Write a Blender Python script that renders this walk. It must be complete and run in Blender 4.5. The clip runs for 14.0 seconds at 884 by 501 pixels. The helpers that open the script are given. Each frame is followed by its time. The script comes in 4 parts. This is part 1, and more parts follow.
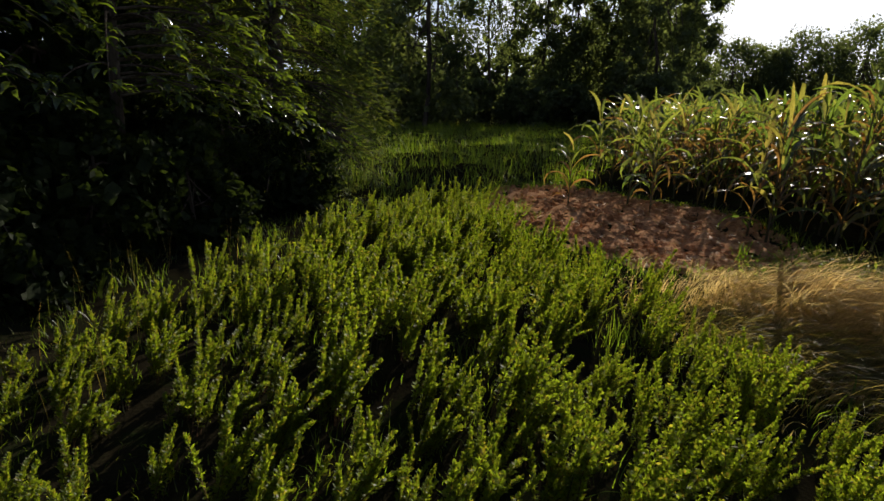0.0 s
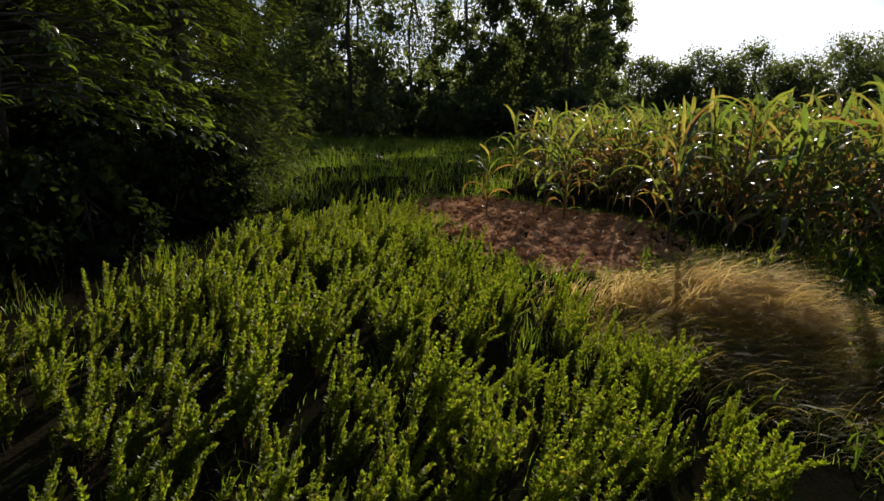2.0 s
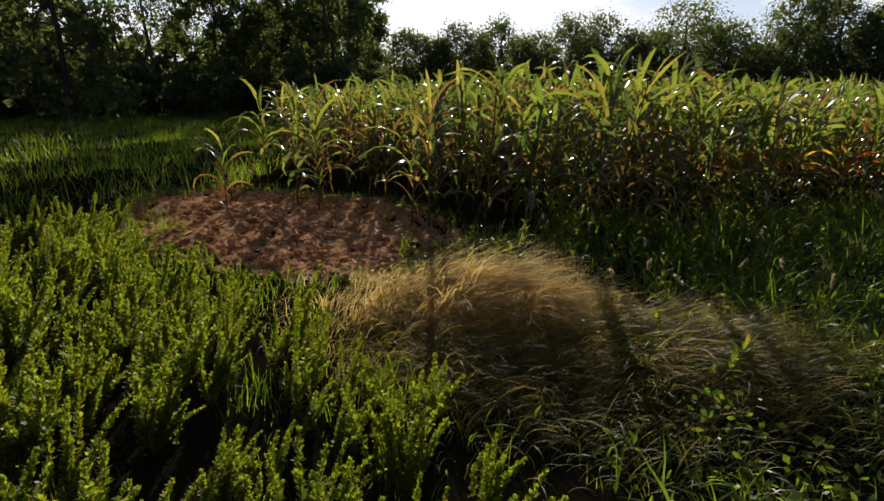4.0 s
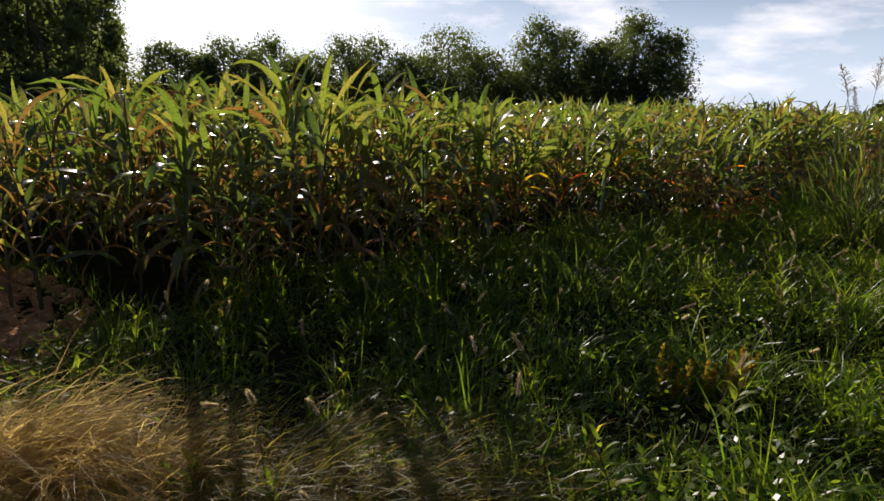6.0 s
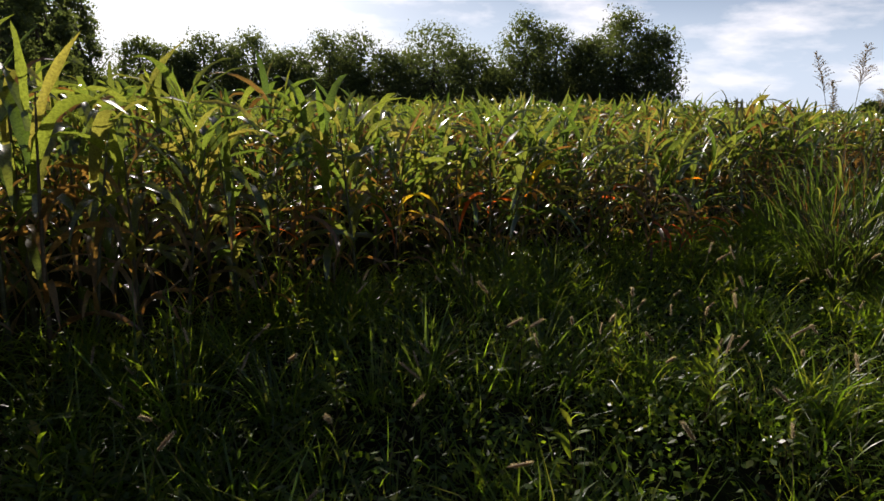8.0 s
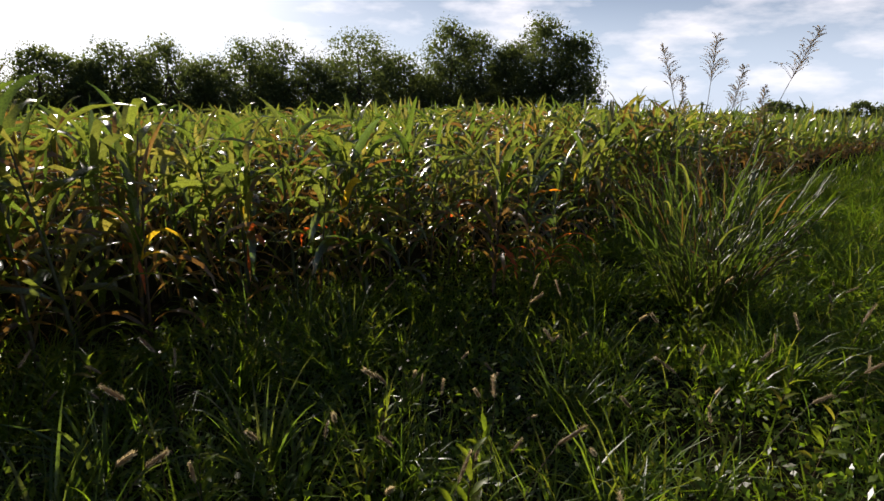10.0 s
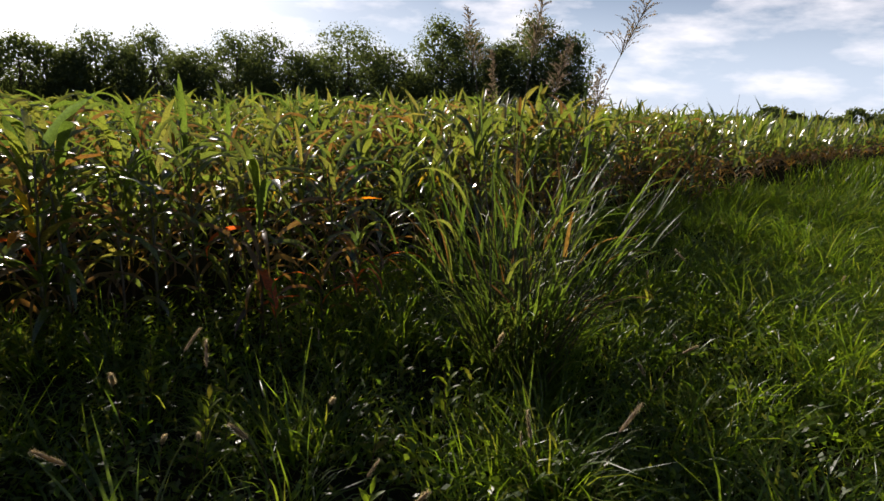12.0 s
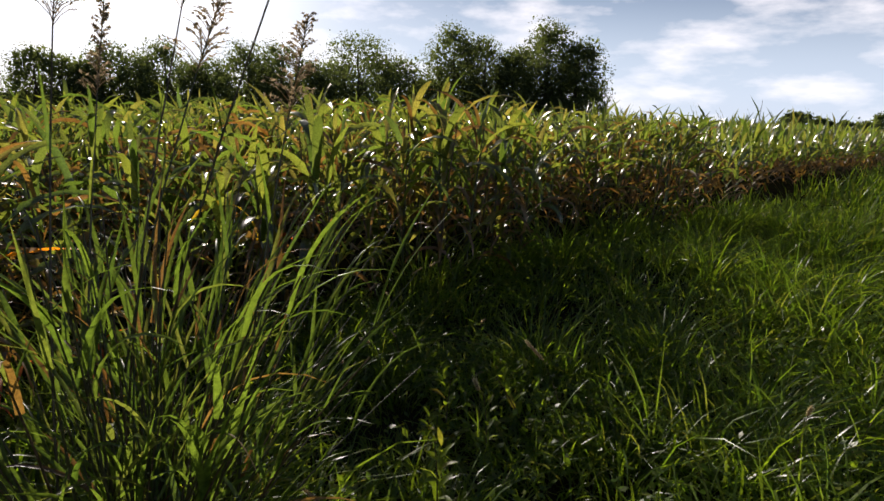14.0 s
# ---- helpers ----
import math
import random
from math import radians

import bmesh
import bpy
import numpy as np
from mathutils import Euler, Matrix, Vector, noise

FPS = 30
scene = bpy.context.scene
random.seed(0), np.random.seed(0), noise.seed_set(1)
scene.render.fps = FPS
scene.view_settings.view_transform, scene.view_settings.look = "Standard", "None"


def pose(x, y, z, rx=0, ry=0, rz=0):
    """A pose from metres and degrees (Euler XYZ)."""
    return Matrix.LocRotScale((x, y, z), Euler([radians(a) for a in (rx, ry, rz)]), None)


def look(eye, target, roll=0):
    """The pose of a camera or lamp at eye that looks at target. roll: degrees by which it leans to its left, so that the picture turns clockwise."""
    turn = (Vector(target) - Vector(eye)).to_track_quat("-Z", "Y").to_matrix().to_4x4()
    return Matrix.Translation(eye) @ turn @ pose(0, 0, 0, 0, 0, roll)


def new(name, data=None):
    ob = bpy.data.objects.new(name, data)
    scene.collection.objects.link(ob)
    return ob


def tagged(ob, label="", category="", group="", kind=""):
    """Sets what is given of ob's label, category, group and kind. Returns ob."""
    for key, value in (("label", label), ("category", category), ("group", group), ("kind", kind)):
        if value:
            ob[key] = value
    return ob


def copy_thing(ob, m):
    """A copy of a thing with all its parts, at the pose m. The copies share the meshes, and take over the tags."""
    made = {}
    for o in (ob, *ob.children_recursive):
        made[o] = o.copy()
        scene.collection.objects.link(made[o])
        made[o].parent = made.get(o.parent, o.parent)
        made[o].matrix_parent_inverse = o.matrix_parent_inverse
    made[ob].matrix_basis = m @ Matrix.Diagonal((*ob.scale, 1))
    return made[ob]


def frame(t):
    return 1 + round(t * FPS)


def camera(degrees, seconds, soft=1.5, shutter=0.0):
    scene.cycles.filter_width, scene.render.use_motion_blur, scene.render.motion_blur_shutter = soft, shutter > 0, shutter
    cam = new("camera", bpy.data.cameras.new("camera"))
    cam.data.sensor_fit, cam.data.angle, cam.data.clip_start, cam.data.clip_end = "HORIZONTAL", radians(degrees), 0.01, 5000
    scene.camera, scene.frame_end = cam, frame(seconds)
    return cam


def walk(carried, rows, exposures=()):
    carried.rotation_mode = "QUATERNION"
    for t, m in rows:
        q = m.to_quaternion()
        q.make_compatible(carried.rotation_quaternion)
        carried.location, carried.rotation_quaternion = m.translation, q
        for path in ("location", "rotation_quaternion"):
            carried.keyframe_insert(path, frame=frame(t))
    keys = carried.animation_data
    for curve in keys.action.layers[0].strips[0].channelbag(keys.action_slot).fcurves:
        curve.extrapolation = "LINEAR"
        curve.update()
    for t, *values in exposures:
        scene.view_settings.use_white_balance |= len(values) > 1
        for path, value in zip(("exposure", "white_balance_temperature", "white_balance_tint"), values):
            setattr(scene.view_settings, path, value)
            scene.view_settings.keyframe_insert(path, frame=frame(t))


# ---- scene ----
cam = camera(78.30, 14.0, 1.55)
# seconds, x, y, z, yaw, pitch, lean
ROWS = [
    (0.0, 0.000, -0.000, 1.646, 0.00, -18.33, -1.29),
    (0.5, 0.004, -0.006, 1.650, -0.44, -17.74, -1.37),
    (1.0, 0.016, -0.022, 1.651, -1.74, -17.48, -1.38),
    (1.5, 0.038, -0.018, 1.643, -2.59, -17.12, -1.20),
    (2.0, 0.103, -0.026, 1.634, -7.69, -16.77, -1.53),
    (2.5, 0.162, 0.024, 1.634, -14.91, -17.56, -1.53),
    (3.0, 0.194, 0.294, 1.671, -19.09, -17.02, -2.45),
    (3.5, 0.385, 0.458, 1.623, -26.53, -17.71, -2.01),
    (4.0, 0.743, 0.651, 1.651, -30.53, -18.86, -1.66),
    (4.2, 0.881, 0.712, 1.632, -34.27, -19.05, -1.33),
    (6.3, 2.741, 1.160, 1.619, -53.43, -16.00, -2.65),
    (6.5, 2.937, 1.187, 1.629, -54.28, -16.15, -2.43),
    (7.0, 3.476, 1.146, 1.603, -56.79, -15.61, -2.72),
    (7.2, 3.691, 1.138, 1.652, -56.09, -15.77, -2.83),
    (9.3, 5.309, 0.892, 1.655, -51.79, -16.20, -2.59),
    (9.5, 5.464, 0.855, 1.669, -55.94, -15.93, -3.27),
    (10.0, 5.862, 0.701, 1.671, -59.96, -15.22, -2.01),
    (10.5, 6.388, 0.417, 1.689, -59.12, -14.80, -3.06),
    (11.0, 6.820, 0.232, 1.657, -62.87, -14.91, -3.00),
    (11.5, 7.279, 0.066, 1.681, -62.95, -14.83, -3.11),
    (12.0, 7.735, -0.185, 1.634, -60.09, -15.35, -3.17),
    (12.5, 8.181, -0.392, 1.633, -57.33, -15.21, -3.07),
    (13.0, 8.728, -0.500, 1.631, -59.81, -15.94, -2.84),
    (13.5, 9.221, -0.602, 1.638, -60.78, -16.25, -2.65),
    (14.0, 9.968, -0.617, 1.636, -58.14, -14.63, -2.67),
]
EXPOSURES = [(0.0, 0.45, 6800, 18), (14.0, 0.45, 6800, 18)]
walk(cam, [(t, pose(x, y, z, 90 + pitch, lean, yaw)) for t, x, y, z, yaw, pitch, lean in ROWS], EXPOSURES)

# ---- light ----
SUN_AZ, SUN_EL = 28.5, 22.5
world = bpy.data.worlds.new("sky")
scene.world = world
world.use_nodes = True
wn, wl = world.node_tree.nodes, world.node_tree.links
wn.clear()
w_out = wn.new("ShaderNodeOutputWorld")
w_bg = wn.new("ShaderNodeBackground")
w_bg.inputs["Strength"].default_value = 0.05
sky = wn.new("ShaderNodeTexSky")
sky.sky_type, sky.sun_disc = "NISHITA", False
sky.sun_elevation, sky.sun_rotation = radians(SUN_EL), radians(SUN_AZ)
sky.air_density, sky.dust_density, sky.ozone_density = 0.8, 0.5, 2.5
# soft cloud banks over the clear sky
w_tc = wn.new("ShaderNodeTexCoord")
w_map = wn.new("ShaderNodeMapping")
w_map.inputs["Scale"].default_value = (4.0, 4.0, 13.0)
w_noise = wn.new("ShaderNodeTexNoise")
w_noise.inputs["Scale"].default_value = 1.6
w_noise.inputs["Detail"].default_value = 7.0
w_noise.inputs["Roughness"].default_value = 0.55
w_ramp = wn.new("ShaderNodeValToRGB")
w_ramp.color_ramp.elements[0].position = 0.47
w_ramp.color_ramp.elements[1].position = 0.70
w_mix = wn.new("ShaderNodeMix")
w_mix.data_type = "RGBA"
w_mix.inputs["B"].default_value = (18.0, 18.3, 18.8, 1)
w_fac = wn.new("ShaderNodeMath")
w_fac.operation = "MULTIPLY"
wl.new(w_tc.outputs["Generated"], w_map.inputs["Vector"])
wl.new(w_map.outputs["Vector"], w_noise.inputs["Vector"])
wl.new(w_noise.outputs["Fac"], w_ramp.inputs["Fac"])
# the banks lie low; overhead the sky is clear
w_bank = wn.new("ShaderNodeMapRange")
w_bank.interpolation_type = "SMOOTHERSTEP"
for key, value in (("From Min", 0.18), ("From Max", 0.5), ("To Min", 0.75), ("To Max", 0.08)):
    w_bank.inputs[key].default_value = value
wl.new(w_ramp.outputs["Color"], w_fac.inputs[0])
wl.new(w_fac.outputs["Value"], w_mix.inputs["Factor"])
# pale haze low over the horizon
w_sep = wn.new("ShaderNodeSeparateXYZ")
w_low = wn.new("ShaderNodeMapRange")
w_low.interpolation_type = "SMOOTHERSTEP"
for key, value in (("From Min", 0.0), ("From Max", 0.3), ("To Min", 0.85), ("To Max", 0.0)):
    w_low.inputs[key].default_value = value
w_haze = wn.new("ShaderNodeMix")
w_haze.data_type = "RGBA"
w_haze.inputs["B"].default_value = (10.4, 12.8, 15.6, 1)
wl.new(w_tc.outputs["Generated"], w_sep.inputs["Vector"])
wl.new(w_sep.outputs["Z"], w_low.inputs["Value"])
wl.new(w_sep.outputs["Z"], w_bank.inputs["Value"])
wl.new(w_bank.outputs["Result"], w_fac.inputs[1])
wl.new(w_low.outputs["Result"], w_haze.inputs["Factor"])
wl.new(sky.outputs["Color"], w_haze.inputs["A"])
wl.new(w_haze.outputs["Result"], w_mix.inputs["A"])
w_dot = wn.new("ShaderNodeVectorMath")
w_dot.operation = "DOT_PRODUCT"
w_dot.inputs[1].default_value = (math.sin(radians(SUN_AZ)) * math.cos(radians(SUN_EL)), math.cos(radians(SUN_AZ)) * math.cos(radians(SUN_EL)), math.sin(radians(SUN_EL)))
w_pos = wn.new("ShaderNodeMath")
w_pos.operation = "MAXIMUM"
w_pos.inputs[1].default_value = 0.0
w_pow = wn.new("ShaderNodeMath")
w_pow.operation = "POWER"
w_pow.inputs[1].default_value = 34.0
w_amp = wn.new("ShaderNodeMath")
w_amp.operation = "MULTIPLY"
w_amp.inputs[1].default_value = 30.0
w_add = wn.new("ShaderNodeMix")
w_add.data_type, w_add.blend_type = "RGBA", "ADD"
w_add.inputs["Factor"].default_value = 1.0
wl.new(w_tc.outputs["Generated"], w_dot.inputs[0])
wl.new(w_dot.outputs["Value"], w_pos.inputs[0])
wl.new(w_pos.outputs[0], w_pow.inputs[0])
wl.new(w_pow.outputs[0], w_amp.inputs[0])
wl.new(w_mix.outputs["Result"], w_add.inputs["A"])
wl.new(w_amp.outputs[0], w_add.inputs["B"])
wl.new(w_add.outputs["Result"], w_bg.inputs["Color"])
wl.new(w_bg.outputs["Background"], w_out.inputs["Surface"])

sun = new("sun", bpy.data.lights.new("sun", "SUN"))
sun.data.energy, sun.data.angle, sun.data.color = 5.0, radians(0.6), (1.0, 0.95, 0.86)
SUN_DIR = Vector((math.sin(radians(SUN_AZ)) * math.cos(radians(SUN_EL)), math.cos(radians(SUN_AZ)) * math.cos(radians(SUN_EL)), math.sin(radians(SUN_EL))))
sun.matrix_world = look(SUN_DIR * 60, (0, 0, 0))


# ---- materials ----
def ramp_of(nodes, colours):
    r = nodes.new("ShaderNodeValToRGB")
    els = r.color_ramp.elements
    els[0].position, els[1].position = 0.0, 1.0
    for i, c in enumerate(colours):
        p = i / (len(colours) - 1)
        e = els[0] if i == 0 else els[len(els) - 1] if i == len(colours) - 1 else els.new(p)
        e.color = (*c, 1)
    return r


def leafy(name, colours, glow=0.4, rough=0.45, grain=60.0, spec=0.4, tint=(1.25, 1.15, 0.55)):
    """Thin plant tissue: gloss on both faces, light passing through, colour varied leaf by leaf and along its veins."""
    m = bpy.data.materials.new(name)
    m.use_nodes = True
    n, l = m.node_tree.nodes, m.node_tree.links
    n.clear()
    out = n.new("ShaderNodeOutputMaterial")
    geo, info, tc = n.new("ShaderNodeNewGeometry"), n.new("ShaderNodeObjectInfo"), n.new("ShaderNodeTexCoord")
    add = n.new("ShaderNodeMath")
    add.operation = "ADD"
    fr = n.new("ShaderNodeMath")
    fr.operation = "FRACT"
    l.new(geo.outputs["Random Per Island"], add.inputs[0])
    l.new(info.outputs["Random"], add.inputs[1])
    l.new(add.outputs[0], fr.inputs[0])
    r = ramp_of(n, colours)
    l.new(fr.outputs[0], r.inputs["Fac"])
    nz = n.new("ShaderNodeTexNoise")
    nz.inputs["Scale"].default_value, nz.inputs["Detail"].default_value = grain, 4.0
    l.new(tc.outputs["Object"], nz.inputs["Vector"])
    mr = n.new("ShaderNodeMapRange")
    mr.inputs["From Min"].default_value, mr.inputs["From Max"].default_value = 0.3, 0.7
    mr.inputs["To Min"].default_value, mr.inputs["To Max"].default_value = 0.65, 1.3
    l.new(nz.outputs["Fac"], mr.inputs["Value"])
    mul = n.new("ShaderNodeVectorMath")
    mul.operation = "SCALE"
    l.new(r.outputs["Color"], mul.inputs[0])
    l.new(mr.outputs["Result"], mul.inputs["Scale"])
    df = n.new("ShaderNodeBsdfDiffuse")
    face = n.new("ShaderNodeVectorMath")
    face.operation = "SCALE"
    face.inputs["Scale"].default_value = 0.7
    l.new(mul.outputs["Vector"], face.inputs[0])
    l.new(face.outputs["Vector"], df.inputs["Color"])
    gl = n.new("ShaderNodeBsdfGlossy")
    gl.inputs["Roughness"].default_value = rough
    bump = n.new("ShaderNodeBump")
    bump.inputs["Strength"].default_value, bump.inputs["Distance"].default_value = 0.25, 0.003
    l.new(nz.outputs["Fac"], bump.inputs["Height"])
    l.new(bump.outputs["Normal"], gl.inputs["Normal"])
    pr = n.new("ShaderNodeMixShader")
    pr.inputs["Fac"].default_value = spec * 0.2
    l.new(df.outputs["BSDF"], pr.inputs[1])
    l.new(gl.outputs["BSDF"], pr.inputs[2])
    tr = n.new("ShaderNodeBsdfTranslucent")
    tm = n.new("ShaderNodeVectorMath")
    tm.operation = "MULTIPLY"
    tm.inputs[1].default_value = tuple(c * 2.2 for c in tint)
    l.new(mul.outputs["Vector"], tm.inputs[0])
    l.new(tm.outputs["Vector"], tr.inputs["Color"])
    mx = n.new("ShaderNodeMixShader")
    mx.inputs["Fac"].default_value = glow
    l.new(pr.outputs["Shader"], mx.inputs[1])
    l.new(tr.outputs["BSDF"], mx.inputs[2])
    l.new(mx.outputs["Shader"], out.inputs["Surface"])
    return m


def solid(name, colours, scale=8.0, rough=0.9, bump=0.5, depth=0.02, fine=60.0, stretch=(1, 1, 1)):
    """Opaque matter: two scales of mottling and a rough relief."""
    m = bpy.data.materials.new(name)
    m.use_nodes = True
    n, l = m.node_tree.nodes, m.node_tree.links
    n.remove(n["Principled BSDF"])
    pr = n.new("ShaderNodeBsdfDiffuse")
    pr.inputs["Roughness"].default_value = rough
    l.new(pr.outputs["BSDF"], n["Material Output"].inputs["Surface"])
    tc = n.new("ShaderNodeTexCoord")
    mp = n.new("ShaderNodeMapping")
    mp.inputs["Scale"].default_value = stretch
    l.new(tc.outputs["Object"], mp.inputs["Vector"])
    a, b = n.new("ShaderNodeTexNoise"), n.new("ShaderNodeTexNoise")
    a.inputs["Scale"].default_value, a.inputs["Detail"].default_value = scale, 6.0
    b.inputs["Scale"].default_value, b.inputs["Detail"].default_value = fine, 5.0
    mix = n.new("ShaderNodeMath")
    mix.operation = "MULTIPLY_ADD"
    mix.inputs[1].default_value, mix.inputs[2].default_value = 0.45, -0.22
    sm = n.new("ShaderNodeMath")
    sm.operation = "ADD"
    for q in (a, b):
        l.new(mp.outputs["Vector"], q.inputs["Vector"])
    l.new(b.outputs["Fac"], mix.inputs[0])
    l.new(mix.outputs[0], sm.inputs[0])
    l.new(a.outputs["Fac"], sm.inputs[1])
    mr = n.new("ShaderNodeMapRange")
    mr.inputs["From Min"].default_value, mr.inputs["From Max"].default_value = 0.3, 0.7
    l.new(sm.outputs[0], mr.inputs["Value"])
    r = ramp_of(n, colours)
    l.new(mr.outputs["Result"], r.inputs["Fac"])
    l.new(r.outputs["Color"], pr.inputs["Color"])
    bp = n.new("ShaderNodeBump")
    bp.inputs["Strength"].default_value, bp.inputs["Distance"].default_value = bump, depth
    l.new(sm.outputs[0], bp.inputs["Height"])
    l.new(bp.outputs["Normal"], pr.inputs["Normal"])
    return m


# Earth colour taken near black for the shade between blades and stalks.
M_GROUND_SHADED = solid("earth_under_grass_shaded", [(0.012, 0.011, 0.007), (0.026, 0.022, 0.012), (0.016, 0.024, 0.008)], 3.0, 1.0, 0.6, 0.03)
M_SOIL = solid("bare_brown_soil", [(0.22, 0.1, 0.046), (0.4, 0.21, 0.105), (0.54, 0.32, 0.17)], 5.0, 0.5, 1.0, 0.04, 45.0)
M_BARK = solid("grey_brown_bark", [(0.03, 0.025, 0.02), (0.075, 0.06, 0.048), (0.12, 0.1, 0.08)], 6.0, 0.9, 0.9, 0.03, 40.0, (1, 1, 0.2))
M_MAIZE = leafy("maize_leaf_green", [(0.045, 0.08, 0.018), (0.07, 0.11, 0.024), (0.11, 0.135, 0.03), (0.06, 0.09, 0.024), (0.16, 0.145, 0.045)], 0.5, 0.27, 90, 0.75)
M_MAIZE_DRY = leafy("maize_leaf_dry", [(0.12, 0.088, 0.036), (0.2, 0.146, 0.06), (0.085, 0.056, 0.025), (0.19, 0.135, 0.055), (0.15, 0.086, 0.03)], 0.36, 0.4, 90, 0.4, (1.1, 0.82, 0.36))
M_ORANGE = leafy("maize_leaf_orange", [(0.55, 0.24, 0.02), (0.62, 0.3, 0.03)], 0.55, 0.5, 70, 0.3, (1.2, 0.8, 0.3))
M_RUST = leafy("maize_leaf_rust", [(0.5, 0.13, 0.03), (0.55, 0.16, 0.04)], 0.5, 0.5, 70, 0.3, (1.1, 0.7, 0.4))
M_YELLOW_LEAF = leafy("maize_leaf_yellow", [(0.4, 0.3, 0.03), (0.46, 0.32, 0.035)], 0.5, 0.45, 70, 0.3, (1.1, 0.95, 0.4))
M_STALK = leafy("maize_stalk", [(0.05, 0.07, 0.02), (0.08, 0.075, 0.03), (0.1, 0.06, 0.03)], 0.08, 0.5, 50, 0.3)
M_WEED = leafy("weed_leaf", [(0.09, 0.14, 0.012), (0.115, 0.175, 0.014), (0.15, 0.2, 0.017), (0.1, 0.15, 0.015), (0.19, 0.165, 0.028)], 0.56, 0.45, 80, 0.25)
M_WEED_STEM = leafy("weed_stem", [(0.06, 0.07, 0.025), (0.12, 0.06, 0.03), (0.08, 0.08, 0.03)], 0.1, 0.6, 60, 0.2)
M_GRASS = leafy("grass_blade", [(0.05, 0.1, 0.01), (0.075, 0.135, 0.011), (0.11, 0.165, 0.013), (0.055, 0.105, 0.011), (0.13, 0.145, 0.025)], 0.54, 0.34, 60, 0.3)
M_STRAW = leafy("dry_grass_blade", [(0.33, 0.25, 0.105), (0.5, 0.4, 0.2), (0.25, 0.21, 0.07), (0.42, 0.33, 0.15), (0.2, 0.12, 0.05)], 0.58, 0.5, 60, 0.3, (0.95, 0.88, 0.65))
M_OLIVE = leafy("half_dry_grass_blade", [(0.1, 0.12, 0.024), (0.18, 0.15, 0.045), (0.08, 0.11, 0.02), (0.25, 0.2, 0.07), (0.12, 0.085, 0.03)], 0.5, 0.5, 60, 0.3, (1.1, 1.0, 0.6))
M_REED = leafy("tall_grass_leaf", [(0.045, 0.085, 0.016), (0.075, 0.12, 0.022), (0.055, 0.095, 0.018), (0.11, 0.13, 0.035)], 0.45, 0.36, 70, 0.3)
M_SEED = leafy("seed_head", [(0.22, 0.18, 0.12), (0.29, 0.24, 0.16), (0.18, 0.15, 0.1)], 0.4, 0.7, 90, 0.2, (1.0, 0.92, 0.75))
M_BROAD = leafy("broad_tree_leaf", [(0.035, 0.06, 0.01), (0.055, 0.09, 0.012), (0.075, 0.11, 0.014), (0.04, 0.07, 0.012)], 0.45, 0.24, 30, 1.0)
# Leaves near black: the thicket's shade is put into their colour.
M_THICKET_SHADED = leafy("thicket_leaf_shaded", [(0.012, 0.022, 0.006), (0.018, 0.03, 0.008), (0.022, 0.036, 0.008), (0.014, 0.026, 0.007)], 0.3, 0.7, 30, 0.08)
M_CEDAR = leafy("cedar_spray", [(0.035, 0.065, 0.014), (0.055, 0.09, 0.016), (0.08, 0.11, 0.02), (0.1, 0.115, 0.024)], 0.48, 0.6, 40, 0.2)
M_FAR = leafy("far_tree_leaf", [(0.05, 0.075, 0.035), (0.07, 0.095, 0.04), (0.06, 0.085, 0.04), (0.085, 0.11, 0.045)], 0.45, 0.6, 4, 0.15)
M_YELLOW = leafy("yellow_weed_leaf", [(0.2, 0.16, 0.02), (0.28, 0.19, 0.025), (0.15, 0.15, 0.02)], 0.45, 0.5, 80, 0.25)
M_BRISTLE = leafy("pale_bristle", [(0.5, 0.42, 0.26), (0.6, 0.5, 0.32), (0.42, 0.36, 0.2)], 0.5, 0.5, 80, 0.3, (0.8, 0.75, 0.6))
M_MAST = solid("grey_steel", [(0.25, 0.25, 0.26), (0.35, 0.35, 0.36)], 3.0, 0.5, 0.1, 0.005)

# ---- mesh kit ----
rng = np.random.default_rng(7)


class Geo:
    """Vertices and faces gathered as arrays, each face with a material slot."""

    def __init__(self):
        self.v, self.f, self.n = [], [], 0

    def add(self, v, faces, slot=0):
        v = np.asarray(v, dtype=np.float64).reshape(-1, 3)
        for f in faces if isinstance(faces, list) else [faces]:
            f = np.asarray(f, dtype=np.int64)
            self.f.append((f + self.n, slot))
        self.v.append(v)
        self.n += len(v)

    def arrays(self):
        return np.concatenate(self.v), self.f

    def mesh(self, name, mats, smooth=True):
        me = bpy.data.meshes.new(name)
        v = np.concatenate(self.v)
        idx = np.concatenate([f.ravel() for f, s in self.f])
        tot = np.concatenate([np.full(len(f), f.shape[1]) for f, s in self.f])
        slot = np.concatenate([np.full(len(f), s) for f, s in self.f])
        me.vertices.add(len(v))
        me.vertices.foreach_set("co", v.astype(np.float32).ravel())
        me.loops.add(len(idx))
        me.loops.foreach_set("vertex_index", idx.astype(np.int32))
        me.polygons.add(len(tot))
        me.polygons.foreach_set("loop_start", np.concatenate([[0], np.cumsum(tot)[:-1]]).astype(np.int32))
        me.polygons.foreach_set("loop_total", tot.astype(np.int32))
        for m in mats if isinstance(mats, (list, tuple)) else [mats]:
            me.materials.append(m)
        me.polygons.foreach_set("material_index", slot.astype(np.int32))
        me.polygons.foreach_set("use_smooth", np.full(len(tot), smooth))
        me.update(calc_edges=True)
        return me


def thing(name, label, category, group="", at=None):
    ob = tagged(new(name), label, category, group)
    if at is not None:
        ob.matrix_basis = at
    return ob


def part(name, me, parent, label=""):
    ob = new(name, me)
    ob.parent = parent
    return tagged(ob, label)


